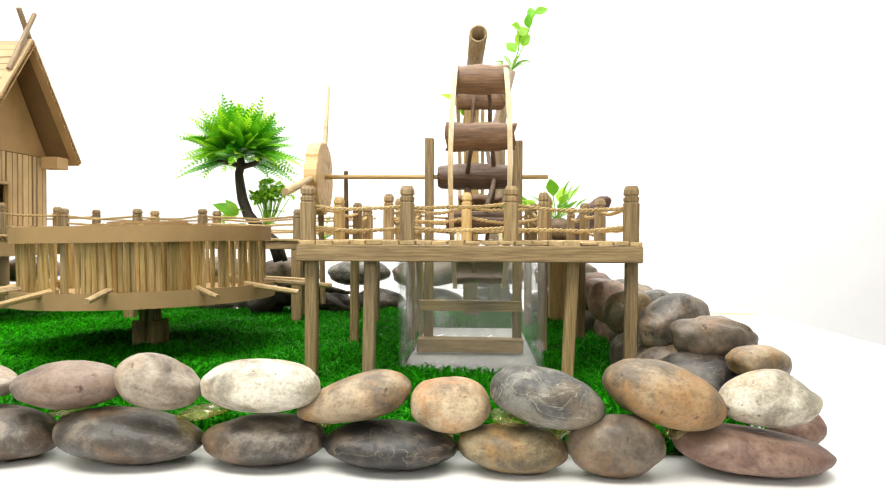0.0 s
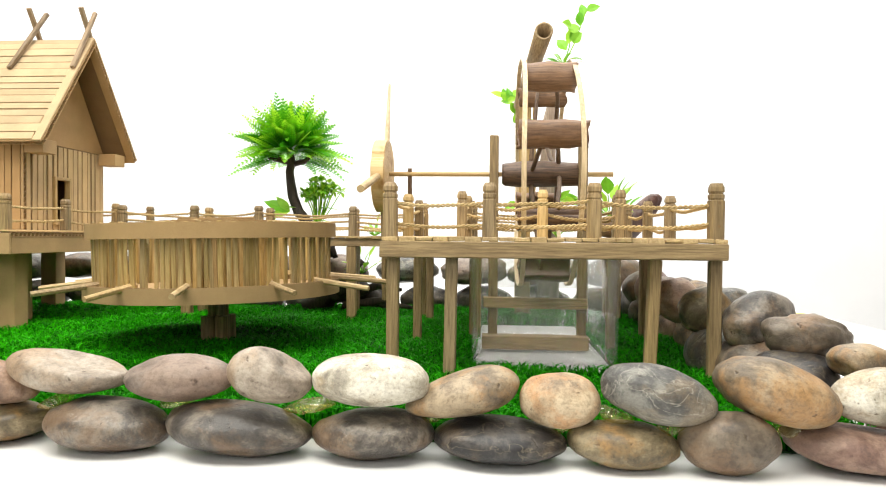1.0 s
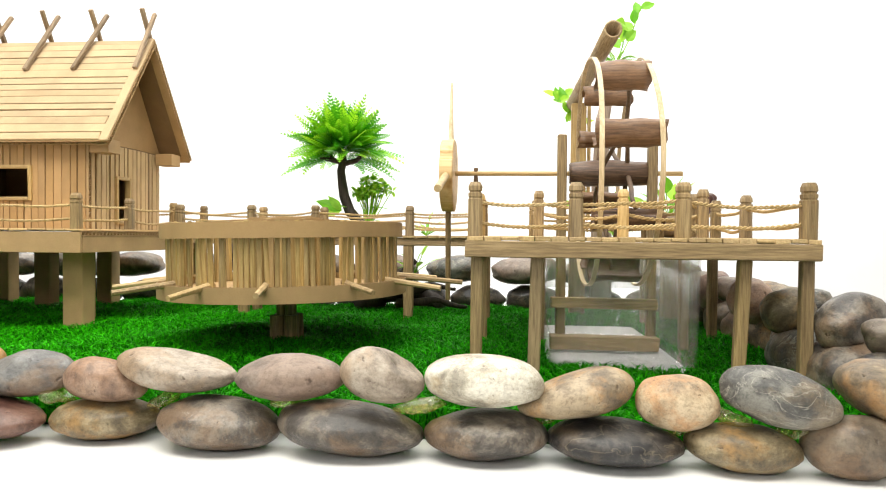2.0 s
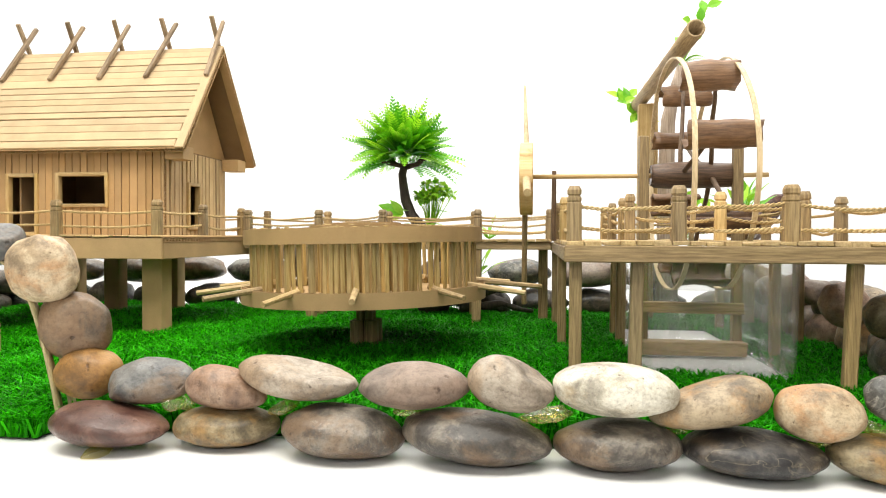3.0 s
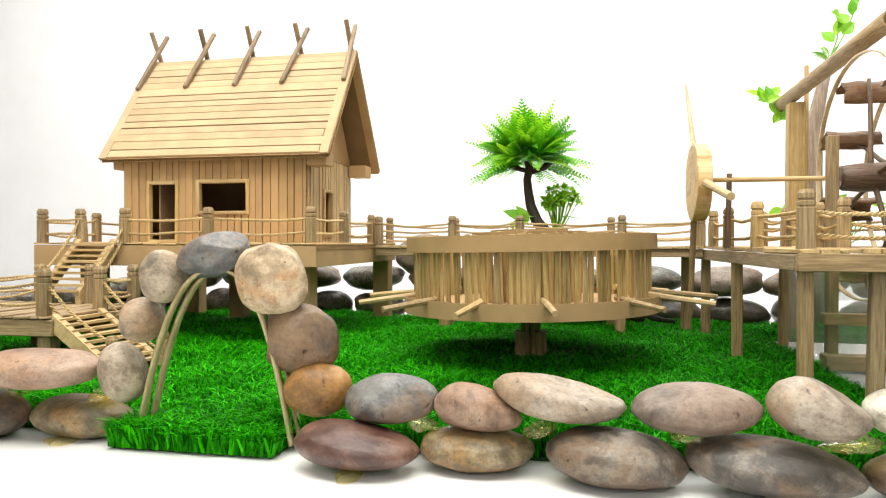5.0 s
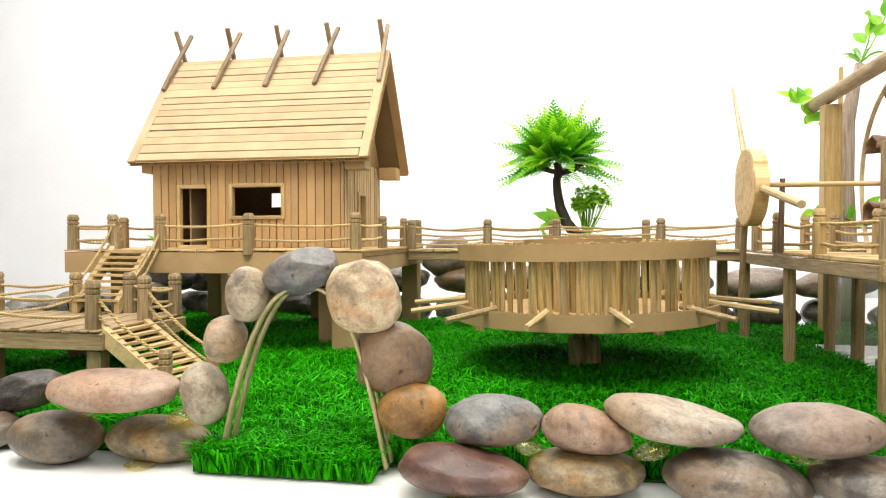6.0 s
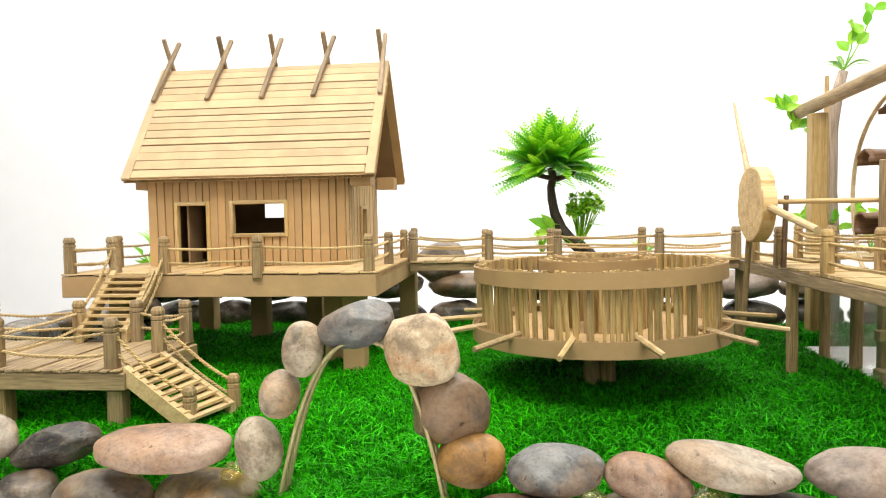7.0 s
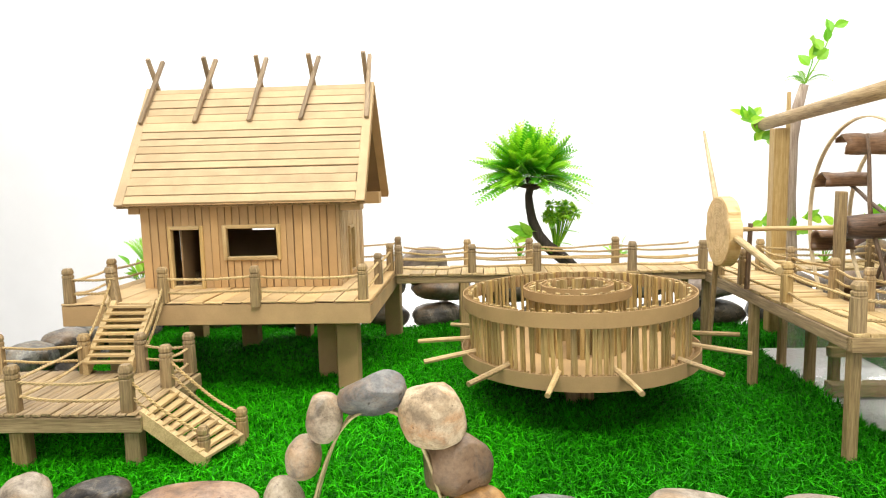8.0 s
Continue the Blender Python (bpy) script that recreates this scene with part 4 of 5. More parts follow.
def slats(owner, r, count, z0, z1, width, seed):
    rnd = random.Random(seed)
    shapes = []
    for k in range(5):
        bm = box((-0.0014, -width / 2 * rnd.uniform(0.8, 1.1), z0), (0.0014, width / 2 * rnd.uniform(0.8, 1.1), z1 + rnd.uniform(-0.002, 0.0012)), 0.0005, None, 0.0005)
        me = bpy.data.meshes.new("slat")
        bm.to_mesh(me)
        bm.free()
        me.materials.append(M_SLAT)
        shapes.append(me)
    for i in range(count):
        an = 2 * math.pi * (i + rnd.uniform(-0.18, 0.18)) / count
        s = new("slat", shapes[rnd.randrange(5)])
        s.parent = owner
        s.location = (r * math.cos(an), r * math.sin(an), 0)
        s.rotation_euler = (rnd.uniform(-0.03, 0.03), rnd.uniform(-0.01, 0.01), an + rnd.uniform(-0.2, 0.2))


slats(pen, 0.1365, 110, 0.0865, 0.1645, 0.0052, 1)
band("inner_band", pen, 0.068, 0.156, 0.1675, 0.0075, 56)
slats(pen, 0.0585, 46, 0.0865, 0.168, 0.006, 2)
band("inner_band", pen, 0.046, 0.161, 0.1705, 0.0075, 38)
slats(pen, 0.0365, 30, 0.0865, 0.171, 0.006, 3)
for i, (deg, reach) in enumerate(((169, 0.215), (-164, 0.203), (140, 0.225), (-133, 0.203), (-107, 0.193), (-80, 0.198), (-43, 0.192), (-15, 0.206), (11, 0.222), (38, 0.22), (66, 0.20), (92, 0.20), (117, 0.205))):
    c, s = math.cos(radians(deg)), math.sin(radians(deg))
    j = random.uniform(-0.004, 0.004)
    part("spoke", rod((0.130 * c, 0.130 * s, 0.0965), (reach * c - j * s, reach * s + j * c, 0.0885 + random.uniform(-0.003, 0.002)), 0.0036, 0.0031, 7, 0.0004, 2), (M_PALE_X, M_BAM_X)[deg in (-133, -43, 11)], pen, "bamboo stick poking out of the rim")
for k, (qx, qy) in enumerate(((-0.009, -0.009), (0.009, -0.009), (-0.009, 0.009), (0.009, 0.009))):
    part("column", rod((qx, qy, GRASS), (qx, qy, 0.050), 0.0096, 0.0092, 10), M_BAM_Z, pen, "short bamboo column under the floor")
    part("column_head", rod((qx * 0.62, qy * 0.62, 0.048), (qx * 0.62, qy * 0.62, 0.0805), 0.0056, 0.0056, 8), M_BAM_Z, pen)

# ---- house ----
HZ = 0.152
house_deck = thing("house_deck", (0, 0, 0), "cardboard stilt deck with rope railing round the house", "platform")
HX0, HX1, HY0, HY1 = -1.029, -0.616, 0.832, 1.205
part("fascia", box((HX0, HY0, 0.1235), (HX1, HY0 + 0.004, HZ - 0.001), 0.0006), M_CARD, house_deck)
part("fascia", box((HX0, HY1 - 0.004, 0.1235), (HX1, HY1, HZ - 0.001), 0.0006), M_CARD, house_deck)
part("fascia", box((HX1 - 0.004, HY0 + 0.005, 0.1235), (HX1, HY1 - 0.005, HZ - 0.0065), 0.0006), M_CARD, house_deck)
part("fascia", box((HX0, HY0 + 0.005, 0.1235), (HX0 + 0.004, HY1 - 0.005, HZ - 0.005), 0.0006), M_CARD, house_deck)
part("deck_sheet", box((HX0 + 0.005, HY0 + 0.005, HZ - 0.006), (HX1 - 0.016, HY1 - 0.005, HZ - 0.0012)), M_CARD_DARK, house_deck)


def flute_strip(owner, a, b, thick, width, up=(0, 0, 1), pitch=0.0078, name="corrugated_edge"):
    """The open wavy edge of corrugated board along a line from a to b."""
    a, b, up = Vector(a), Vector(b), Vector(up).normalized()
    d = b - a
    length = d.length
    d.normalize()
    side = d.cross(up).normalized()
    n = int(length / pitch * 6)
    bm = bmesh.new()
    rows = []
    for i in range(n + 1):
        k = i / n * length
        h = thick / 2 * math.sin(k / pitch * 2 * math.pi)
        rows.append([bm.verts.new(a + d * k + up * (h + t) + side * s) for t, s in ((0.0003, 0), (0.0003, width), (-0.0003, width), (-0.0003, 0))])
    for p, q in zip(rows, rows[1:]):
        for j in range(4):
            bm.faces.new((p[j], p[(j + 1) % 4], q[(j + 1) % 4], q[j]))
    for h in (thick / 2 + 0.0004, -thick / 2 - 0.0004):
        vs = [bm.verts.new(p + up * (h + t) + side * s) for p in (a, b) for t, s in ((0.0003, 0), (0.0003, width), (-0.0003, width), (-0.0003, 0))]
        for j in range(4):
            bm.faces.new((vs[j], vs[(j + 1) % 4], vs[4 + (j + 1) % 4], vs[4 + j]))
        bm.faces.new(vs[:4]), bm.faces.new(vs[4:])
    bmesh.ops.recalc_face_normals(bm, faces=bm.faces)
    return part(name, bm, M_CARD, owner, "wavy cut edge of corrugated cardboard")


flute_strip(house_deck, (HX1 + 0.0008, HY0 + 0.002, HZ - 0.0030), (HX1 + 0.0008, HY1, HZ - 0.0030), 0.0052, -0.015)
x = HX0
while x < HX1 - 0.01:
    w = random.uniform(0.021, 0.025)
    plank(house_deck, (x, HY0 - 0.001, HZ), (min(x + w, HX1), HY1, HZ + 0.0022), M_CARD_DECK)
    x += w + 0.0014
for lx, ly in [(-0.657, 0.890), (-0.633, 1.185), (-0.702, 0.962), (-0.985, 0.898), (-1.0, 1.185), (-0.88, 1.13), (-0.80, 1.185)]:
    leg(house_deck, lx, ly, 0.1455, 0.028, material=M_CARD)
HT = HZ + 0.0018
hf = [(-1.020, 0.838), (-0.957, 0.838), (-0.890, 0.836), (-0.766, 0.838), (-0.6255, 0.838)]
for i, (px, py) in enumerate(hf):
    add_post(house_deck, px, py - (0.004 if i == 3 else 0), HT - (0.006 if i == 3 else 0), 0.047 + (0.006 if i == 3 else 0), 0.013, (-0.010, 0.008) if i == 1 else (0, 0))
hr = [(-0.6245, 0.838), (-0.623, 0.955), (-0.623, 1.085), (-0.623, 1.195)]
for px, py in hr[1:]:
    add_post(house_deck, px, py, HT, 0.046, 0.0125)
hl = [(-1.020, 0.838), (-1.019, 0.943), (-1.014, 1.07), (-1.014, 1.195)]
for px, py in hl[1:]:
    add_post(house_deck, px, py, HT, 0.046, 0.0125)
add_post(house_deck, -0.82, 1.195, HT, 0.046, 0.0125)
for a, b in [(hf[0], hf[1]), (hf[2], hf[3]), (hf[3], hf[4]), (hr[0], hr[1]), (hr[1], hr[2]), (hl[0], hl[1]), (hl[1], hl[2]), (hl[2], hl[3]), (hl[3], (-0.82, 1.195)), ((-0.82, 1.195), hr[3])]:
    add_ropes(house_deck, a, b, HT, (0.014, 0.032))

house = thing("house", (0, 0, 0), "small cardboard hut with plank-strip walls and a steep gabled roof", "house")
WX0, WX1, WY0, WY1, WZ0, WZ1 = -0.965, -0.678, 0.940, 1.140, HZ + 0.0028, 0.285
RIDGE_Y, RIDGE_Z = 1.042, 0.4545
DOOR = (-0.927, -0.876, WZ0 + 0.004, 0.244)
WINDOW = (-0.845, -0.762, 0.196, 0.2455)


def wall_with_openings(name, u0, u1, z0, z1, openings, place, thick):
    """A board standing along u with rectangular openings cut through it."""
    us = sorted({u0, u1, *[v for o in openings for v in o[:2]]})
    zs = sorted({z0, z1, *[v for o in openings for v in o[2:]]})
    bm = bmesh.new()
    for a, b in zip(us, us[1:]):
        for c, d in zip(zs, zs[1:]):
            if any(o[0] <= a and b <= o[1] and o[2] <= c and d <= o[3] for o in openings):
                continue
            lo, hi = place(a, c, 0), place(b, d, thick)
            add_box(bm, [min(p, q) for p, q in zip(lo, hi)], [max(p, q) for p, q in zip(lo, hi)])
    bmesh.ops.remove_doubles(bm, verts=bm.verts, dist=1e-6)
    # board coloured dark, so gaps between its cover strips read dark
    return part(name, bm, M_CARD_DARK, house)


BACK_WINDOW = (-0.872, -0.832, 0.222, 0.246)
LEFT_WINDOW = (1.048, 1.074, 0.182, 0.245)
SIDE_DOOR = (1.005, 1.043, 0.168, 0.236)
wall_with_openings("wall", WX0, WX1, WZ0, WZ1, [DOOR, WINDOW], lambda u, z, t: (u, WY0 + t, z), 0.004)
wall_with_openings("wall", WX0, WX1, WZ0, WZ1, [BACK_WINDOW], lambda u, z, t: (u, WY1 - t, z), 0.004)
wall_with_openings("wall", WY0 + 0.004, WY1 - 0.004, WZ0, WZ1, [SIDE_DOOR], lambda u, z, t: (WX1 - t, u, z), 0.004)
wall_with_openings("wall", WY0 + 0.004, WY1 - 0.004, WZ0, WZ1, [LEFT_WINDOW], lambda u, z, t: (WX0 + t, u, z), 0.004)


def strips(u0, u1, z0, z1, openings, place, material, top=None, gap=0.0011):
    """Vertical cover strips, each its own piece of card, cut round the openings."""
    u = u0
    while u < u1 - 0.003:
        w = min(random.uniform(0.0098, 0.0138), u1 - u)
        spans = [(z0, z1 if top is None else min(z1, top(u + w / 2)))]
        for o in openings:
            if u + w * 0.5 > o[0] and u + w * 0.5 < o[1]:
                spans = [s for a, b in spans for s in ((a, min(b, o[2])), (max(a, o[3]), b)) if s[1] - s[0] > 0.004]
        for a, b in spans:
            lo, hi = place(u, a, 0.0), place(u + w - gap * random.uniform(0.5, 1.5), b, 0.0022 + random.uniform(0, 0.0006))
            part("wall_strip", box([min(p, q) for p, q in zip(lo, hi)], [max(p, q) for p, q in zip(lo, hi)], 0.0004, None, 0.0004), material, house)
        u += w


fr = 0.003
strips(WX0 - 0.002, WX1 + 0.002, WZ0, 0.2915, [DOOR, WINDOW], lambda u, z, t: (u, WY0 - 0.0005 - t, z), M_CARD_WALL)
strips(WY0 + 0.006, WY1, WZ0, 0.283, [SIDE_DOOR], lambda u, z, t: (WX1 + 0.0005 + t, u, z), M_CARD_SIDE, None, 0.0030)
flute_strip(house, (WX1 + 0.0034, WY0 + 0.0015, WZ0), (WX1 + 0.0034, WY0 + 0.0015, 0.283), 0.005, 0.004, (0, 1, 0))


def opening_frame(name, o, place, bar=0.006, sill=True):
    f = new(name)
    f.parent = house
    u0, u1, z0, z1 = o
    bars = [(u0 - bar, u0, z0 - (bar if sill else 0), z1 + bar), (u1, u1 + bar, z0 - (bar if sill else 0), z1 + bar), (u0, u1, z1, z1 + bar)]
    if sill:
        bars.append((u0, u1, z0 - bar, z0))
    for a, b, c, d in bars:
        lo, hi = place(a, c, -0.003), place(b, d, 0.0065)
        part("frame_bar", box([min(p, q) for p, q in zip(lo, hi)], [max(p, q) for p, q in zip(lo, hi)], 0.0008, None, 0.0004), M_PALE_X if abs(b - a) > abs(d - c) else M_PALE_Z, f)
    return f


opening_frame("door_frame", (DOOR[0] + 0.005, DOOR[1] - 0.004, DOOR[2], DOOR[3] - 0.003), lambda u, z, t: (u, WY0 - t, z), 0.0055)
opening_frame("window_frame", (WINDOW[0] + 0.005, WINDOW[1] - 0.004, WINDOW[2] + 0.005, WINDOW[3] - 0.004), lambda u, z, t: (u, WY0 - t, z), 0.0055)
opening_frame("window_frame", (SIDE_DOOR[0] + 0.004, SIDE_DOOR[1] - 0.004, SIDE_DOOR[2], SIDE_DOOR[3] - 0.004), lambda u, z, t: (WX1 + t, u, z), 0.005)
part("door_leaf", box((-0.914, 0.946, WZ0 + 0.002), (-0.911, 0.985, 0.243), 0.0006), M_CARD_DARK, house, "cardboard door leaf standing ajar inside")

# gable walls
for gx, sgn in ((WX1, 1), (WX0, -1)):
    bm = bmesh.new()
    slope = (RIDGE_Z - 0.006 - WZ1) / (RIDGE_Y - WY0)
    pts = [(WY0, WZ1 + 0.0005), (WY1, WZ1 + 0.0005), (RIDGE_Y, RIDGE_Z - 0.012)]
    a = [bm.verts.new((gx, y, z)) for y, z in pts]
    b = [bm.verts.new((gx - sgn * 0.004, y, z)) for y, z in pts]
    bm.faces.new(a), bm.faces.new(b[::-1])
    for i in range(3):
        bm.faces.new((a[i], b[i], b[(i + 1) % 3], a[(i + 1) % 3]))
    bmesh.ops.recalc_face_normals(bm, faces=bm.faces)
    part("gable", bm, M_CARD_WALL, house)
for gy in (WY0 - 0.0045, WY1 - 0.024):
    for ex in ((-0.984, -0.9675), (-0.672, -0.643)):
        part("eave_beam", box((ex[0], gy, 0.265), (ex[1], gy + 0.030, 0.2845), 0.0006), M_CARD, house)

# roof: two slabs, cover boards, barge boards and crossed finials
RX0, RX1 = -0.994, -0.633
EAVE_Y, EAVE_Z = 0.919, 0.2805
for side in (-1, 1):
    roof = new("roof")
    roof.parent = house
    run = RIDGE_Y - EAVE_Y
    L = math.hypot(run, RIDGE_Z - EAVE_Z)
    pitch = math.atan2(RIDGE_Z - EAVE_Z, run)
    roof.matrix_basis = Matrix.Translation((0, RIDGE_Y, RIDGE_Z)) @ (Matrix.Rotation(math.pi, 4, "Z") if side > 0 else Matrix.Identity(4)) @ Matrix.Rotation(pitch, 4, "X")
    ex0, ex1 = (RX0, RX1) if side < 0 else (-RX1, -RX0)
    part("slab", box((ex0 + 0.013, -L + 0.009, -0.0065), (ex1 - 0.013, 0.0, -0.0012)), M_CARD_DARK, roof)
    y = -L - 0.001
    k = 0
    while y < -0.006:
        w = random.uniform(0.0125, 0.0185)
        w = min(w, -0.001 - y)
        part("roof_board", box((ex0 + 0.012 + random.uniform(-0.002, 0.002), y, -0.0002), (ex1 - 0.013 + random.uniform(-0.002, 0.002), y + w - random.choice((0.0008, 0.0011, 0.0014, 0.002)), 0.0024 + random.uniform(0, 0.0009)), 0.0005, None, 0.0005), M_CARD_ROOF, roof)
        y += w
        k += 1
    for bx in (ex0, ex1 - 0.013):
        part("barge_board", box((bx, -L - 0.003, 0.0002), (bx + 0.013, 0.001, 0.0032), 0.0006), M_CARD_ROOF, roof)
    flute_strip(roof, (ex0, -L - 0.003, -0.0034), (ex1, -L - 0.003, -0.0034), 0.0054, -0.011)
    flute_strip(roof, (ex1 + 0.0006, -L, -0.0036), (ex1 + 0.0006, 0, -0.0036), 0.0054, -0.013)
    flute_strip(roof, (ex0 - 0.0006, -L, -0.0036), (ex0 - 0.0006, 0, -0.0036), 0.0054, 0.013)
    for i, fx in enumerate((-0.979, -0.893, -0.811, -0.727, -0.642)):
        xx = (fx if side < 0 else -fx) + (0.003 if side < 0 else 0.004) + random.uniform(-0.0015, 0.0015)
        tw = random.uniform(-0.003, 0.003)
        bm = box((xx - 0.0033, -0.072, 0.0036), (xx + 0.0033, 0.046, 0.0092), 0.0008, None, 0.0004)
        for v in bm.verts:
            v.co.z += 0.07 * (v.co.y + 0.072)
            v.co.x += tw * (v.co.y + 0.01) / 0.06
            if side < 0 and i < 4:
                v.co.x += 0.127 * v.co.y - 0.003
        part("finial", bm, M_FINIAL, roof, "greyish bamboo stick crossing over the ridge")

# ---- stairs and landing ----
LZ = 0.075
landing = thing("stair_landing", (0, 0, 0), "low bamboo landing with rope railing between two stairs", "platform")
LX0, LX1, LY0, LY1 = -1.09, -0.824, 0.632, 0.785
part("beam", box((LX0, LY0, LZ - 0.018), (LX1, LY0 + 0.007, LZ - 0.0005), 0.001, None, 0.0006), M_BAM_X, landing)
part("beam", box((LX1 - 0.007, LY0 + 0.008, LZ - 0.018), (LX1, LY1, LZ - 0.0005), 0.001, None, 0.0006), M_BAM_Y, landing)
part("beam", box((LX0, LY1 - 0.007, LZ - 0.018), (LX1 - 0.008, LY1, LZ - 0.0005), 0.001, None, 0.0006), M_BAM_X, landing)
x = LX0
while x < LX1 - 0.004:
    w = random.uniform(0.0075, 0.0105)
    plank(landing, (x, LY0 - 0.001, LZ), (min(x + w, LX1 + 0.001), LY1, LZ + 0.0025), M_BAM_Y)
    x += w + 0.001
for lx, ly in [(-0.962, 0.645), (-0.838, 0.645), (-0.838, 0.77), (-0.962, 0.77), (-1.08, 0.645)]:
    leg(landing, lx, ly, LZ - 0.0185, 0.0165)
lf = [(-1.08, 0.642), (-0.964, 0.642), (-0.841, 0.642)]
lb = [(-1.08, 0.777), (-0.968, 0.777)]
for px, py in lf + lb + [(-0.897, 0.780), (-0.836, 0.720), (-0.834, 0.777)]:
    add_post(landing, px, py, LZ + 0.002, 0.050, 0.0135)
for a, b in [(lf[0], lf[1]), (lf[1], lf[2]), (lb[0], lb[1]), (lf[1], lb[1]), ((-0.897, 0.780), (-0.834, 0.777)), ((-0.836, 0.720), (-0.834, 0.777))]:
    add_ropes(landing, a, b, LZ, (0.018, 0.036))


def stair(name, foot_l, foot_r, head_l, head_r, steps, label):
    st = thing(name, (0, 0, 0), label, "stairs")
    fl, frr, hl_, hr_ = (Vector(v) for v in (foot_l, foot_r, head_l, head_r))
    for a, b in ((fl, hl_), (frr, hr_)):
        bm = bmesh.new()
        d = b - a
        side = (frr - fl).normalized() * 0.0035
        v = []
        for p in (a, b):
            for off in (-side, side):
                for dz in (-0.009, 0.009):
                    v.append(bm.verts.new(p + off + Vector((0, 0, dz))))
        bmesh.ops.convex_hull(bm, input=v)
        part("stringer", bm, M_PALE_Y, st)
    for i in range(steps):
        k = (i + 0.5) / steps
        a, b = fl.lerp(hl_, k), frr.lerp(hr_, k)
        along = (hl_ - fl)
        along.z = 0
        along.normalize()
        across = (b - a).normalized()
        bm = bmesh.new()
        v = [bm.verts.new(p + along * o + Vector((0, 0, dz + random.uniform(-0.0004, 0.0004))) - across * e) for p, e in ((a, 0.002), (b, -0.002)) for o in (-0.0052, 0.0052) for dz in (0.004, 0.0068)]
        bmesh.ops.convex_hull(bm, input=v)
        part("tread", bm, M_PALE_X if abs(across.x) > 0.6 else M_PALE_Y, st)
    return st


stair("upper_stairs", (-0.962, 0.766, LZ + 0.009), (-0.905, 0.766, LZ + 0.009), (-0.954, 0.828, HZ - 0.002), (-0.902, 0.828, HZ - 0.002), 9, "steep pale bamboo stairs from the landing to the house deck")
stair("lower_stairs", (-0.760, 0.640, 0.020), (-0.742, 0.694, 0.020), (-0.826, 0.640, LZ - 0.004), (-0.826, 0.708, LZ - 0.004), 9, "pale bamboo stairs from the landing down to the turf")
for px, py in ((-0.768, 0.652), (-0.746, 0.706)):
    p = part("newel_post", post_mesh(0.0125, 0.052, (0, 0), 7), M_BAM_Z)
    p.location = (px, py, GRASS)
    tagged(p, "short carved bamboo post at the foot of the stairs", "post", "stair foot posts")


def slope_rope(a, b):
    ob = part("stair_rope", rope_mesh(a, b, 0.006), M_ROPE, None, "", True)
    tagged(ob, "slack twisted jute cord along the stairs", "rope", "stair ropes")


for hgt in (0.022, 0.038):
    slope_rope((-0.841, 0.642, LZ + hgt), (-0.768, 0.651, GRASS + hgt + 0.006))
    slope_rope((-0.836, 0.720, LZ + hgt), (-0.747, 0.706, GRASS + hgt + 0.006))
    slope_rope((-0.968, 0.777, LZ + hgt), (-0.962, 0.838, HZ + hgt - 0.006))
    slope_rope((-0.897, 0.780, LZ + hgt), (-0.889, 0.838, HZ + hgt - 0.006))

# ---- the arch's bent bamboo strips ----
arch = thing("arch_strips", (0, 0, 0), "two bent bamboo strips under the pebble arch", "arch")
for yy, wdt in ((0.489, 0.0), (0.502, 0.002)):
    bm = bmesh.new()
    rows = []
    n = 40
    for i in range(n + 1):
        k = 2 * i / n - 1
        q = math.copysign(1 - (1 - abs(k)) ** 1.55, k)
        cx = -0.5575 + 0.0625 * q + 0.004 * (1 - abs(q))
        cz = 0.008 + 0.127 * (1 - abs(q) ** 2.6)
        slope = -0.126 * 2.6 * abs(q) ** 1.6 * math.copysign(1, q) / 0.0625
        nrm = Vector((-slope, 0, 1)).normalized()
        rows.append([bm.verts.new((cx + nrm.x * o, yy + wdt + s, cz + nrm.z * o)) for o, s in ((0.0006, -0.0035), (0.0006, 0.0035), (-0.0014, 0.0035), (-0.0014, -0.0035))])
    for p, q in zip(rows, rows[1:]):
        for j in range(4):
            bm.faces.new((p[j], p[(j + 1) % 4], q[(j + 1) % 4], q[j]))
    bm.faces.new(rows[0]), bm.faces.new(rows[-1])
    bmesh.ops.recalc_face_normals(bm, faces=bm.faces)
    part("bent_strip", bm, M_ARCH, arch, "", True)

# ---- plants ----
def add_frond(bm, base, way, length, width, droop, leaflets=15, turn=0.0):
    """One fern frond: pairs of narrow leaflets joined along a rib, arching over and drawn out to a thin tip."""
    base, way = Vector(base), Vector(way).normalized()
    side = way.cross(Vector((0, 0, 1)))
    side = side.normalized() if side.length > 0.05 else Vector((1, 0, 0))
    side = Matrix.Rotation(turn, 3, way) @ side
    n = 2 * leaflets
    pts = [base + way * length * i / n - Vector((0, 0, droop * length * (i / n) ** 2)) for i in range(n + 1)]
    ribs = [[bm.verts.new(p + side * w) for p in pts] for w in (-0.0005, 0.0005)]
    for i in range(n):
        bm.faces.new((ribs[0][i], ribs[1][i], ribs[1][i + 1], ribs[0][i + 1]))
        if i % 2:
            continue
        k = (i + 1) / n
        d = (pts[i + 1] - pts[i]).normalized()
        up = side.cross(d).normalized()
        half = width * min(1.0, 0.3 + 2.4 * k) * (1 - k) ** 0.6 + 0.0008
        for s, rib in ((-1, ribs[0]), (1, ribs[1])):
            tip = pts[i] + d * half * 0.62 + side * s * half + up * 0.15 * half
            near = pts[i] + d * half * 0.20 + side * s * half * 0.5 + up * 0.16 * half
            wide = pts[i + 1] + d * half * 0.44 + side * s * half * 0.5 + up * 0.16 * half
            bm.faces.new((rib[i], bm.verts.new(near), bm.verts.new(tip), bm.verts.new(wide), rib[i + 1]))


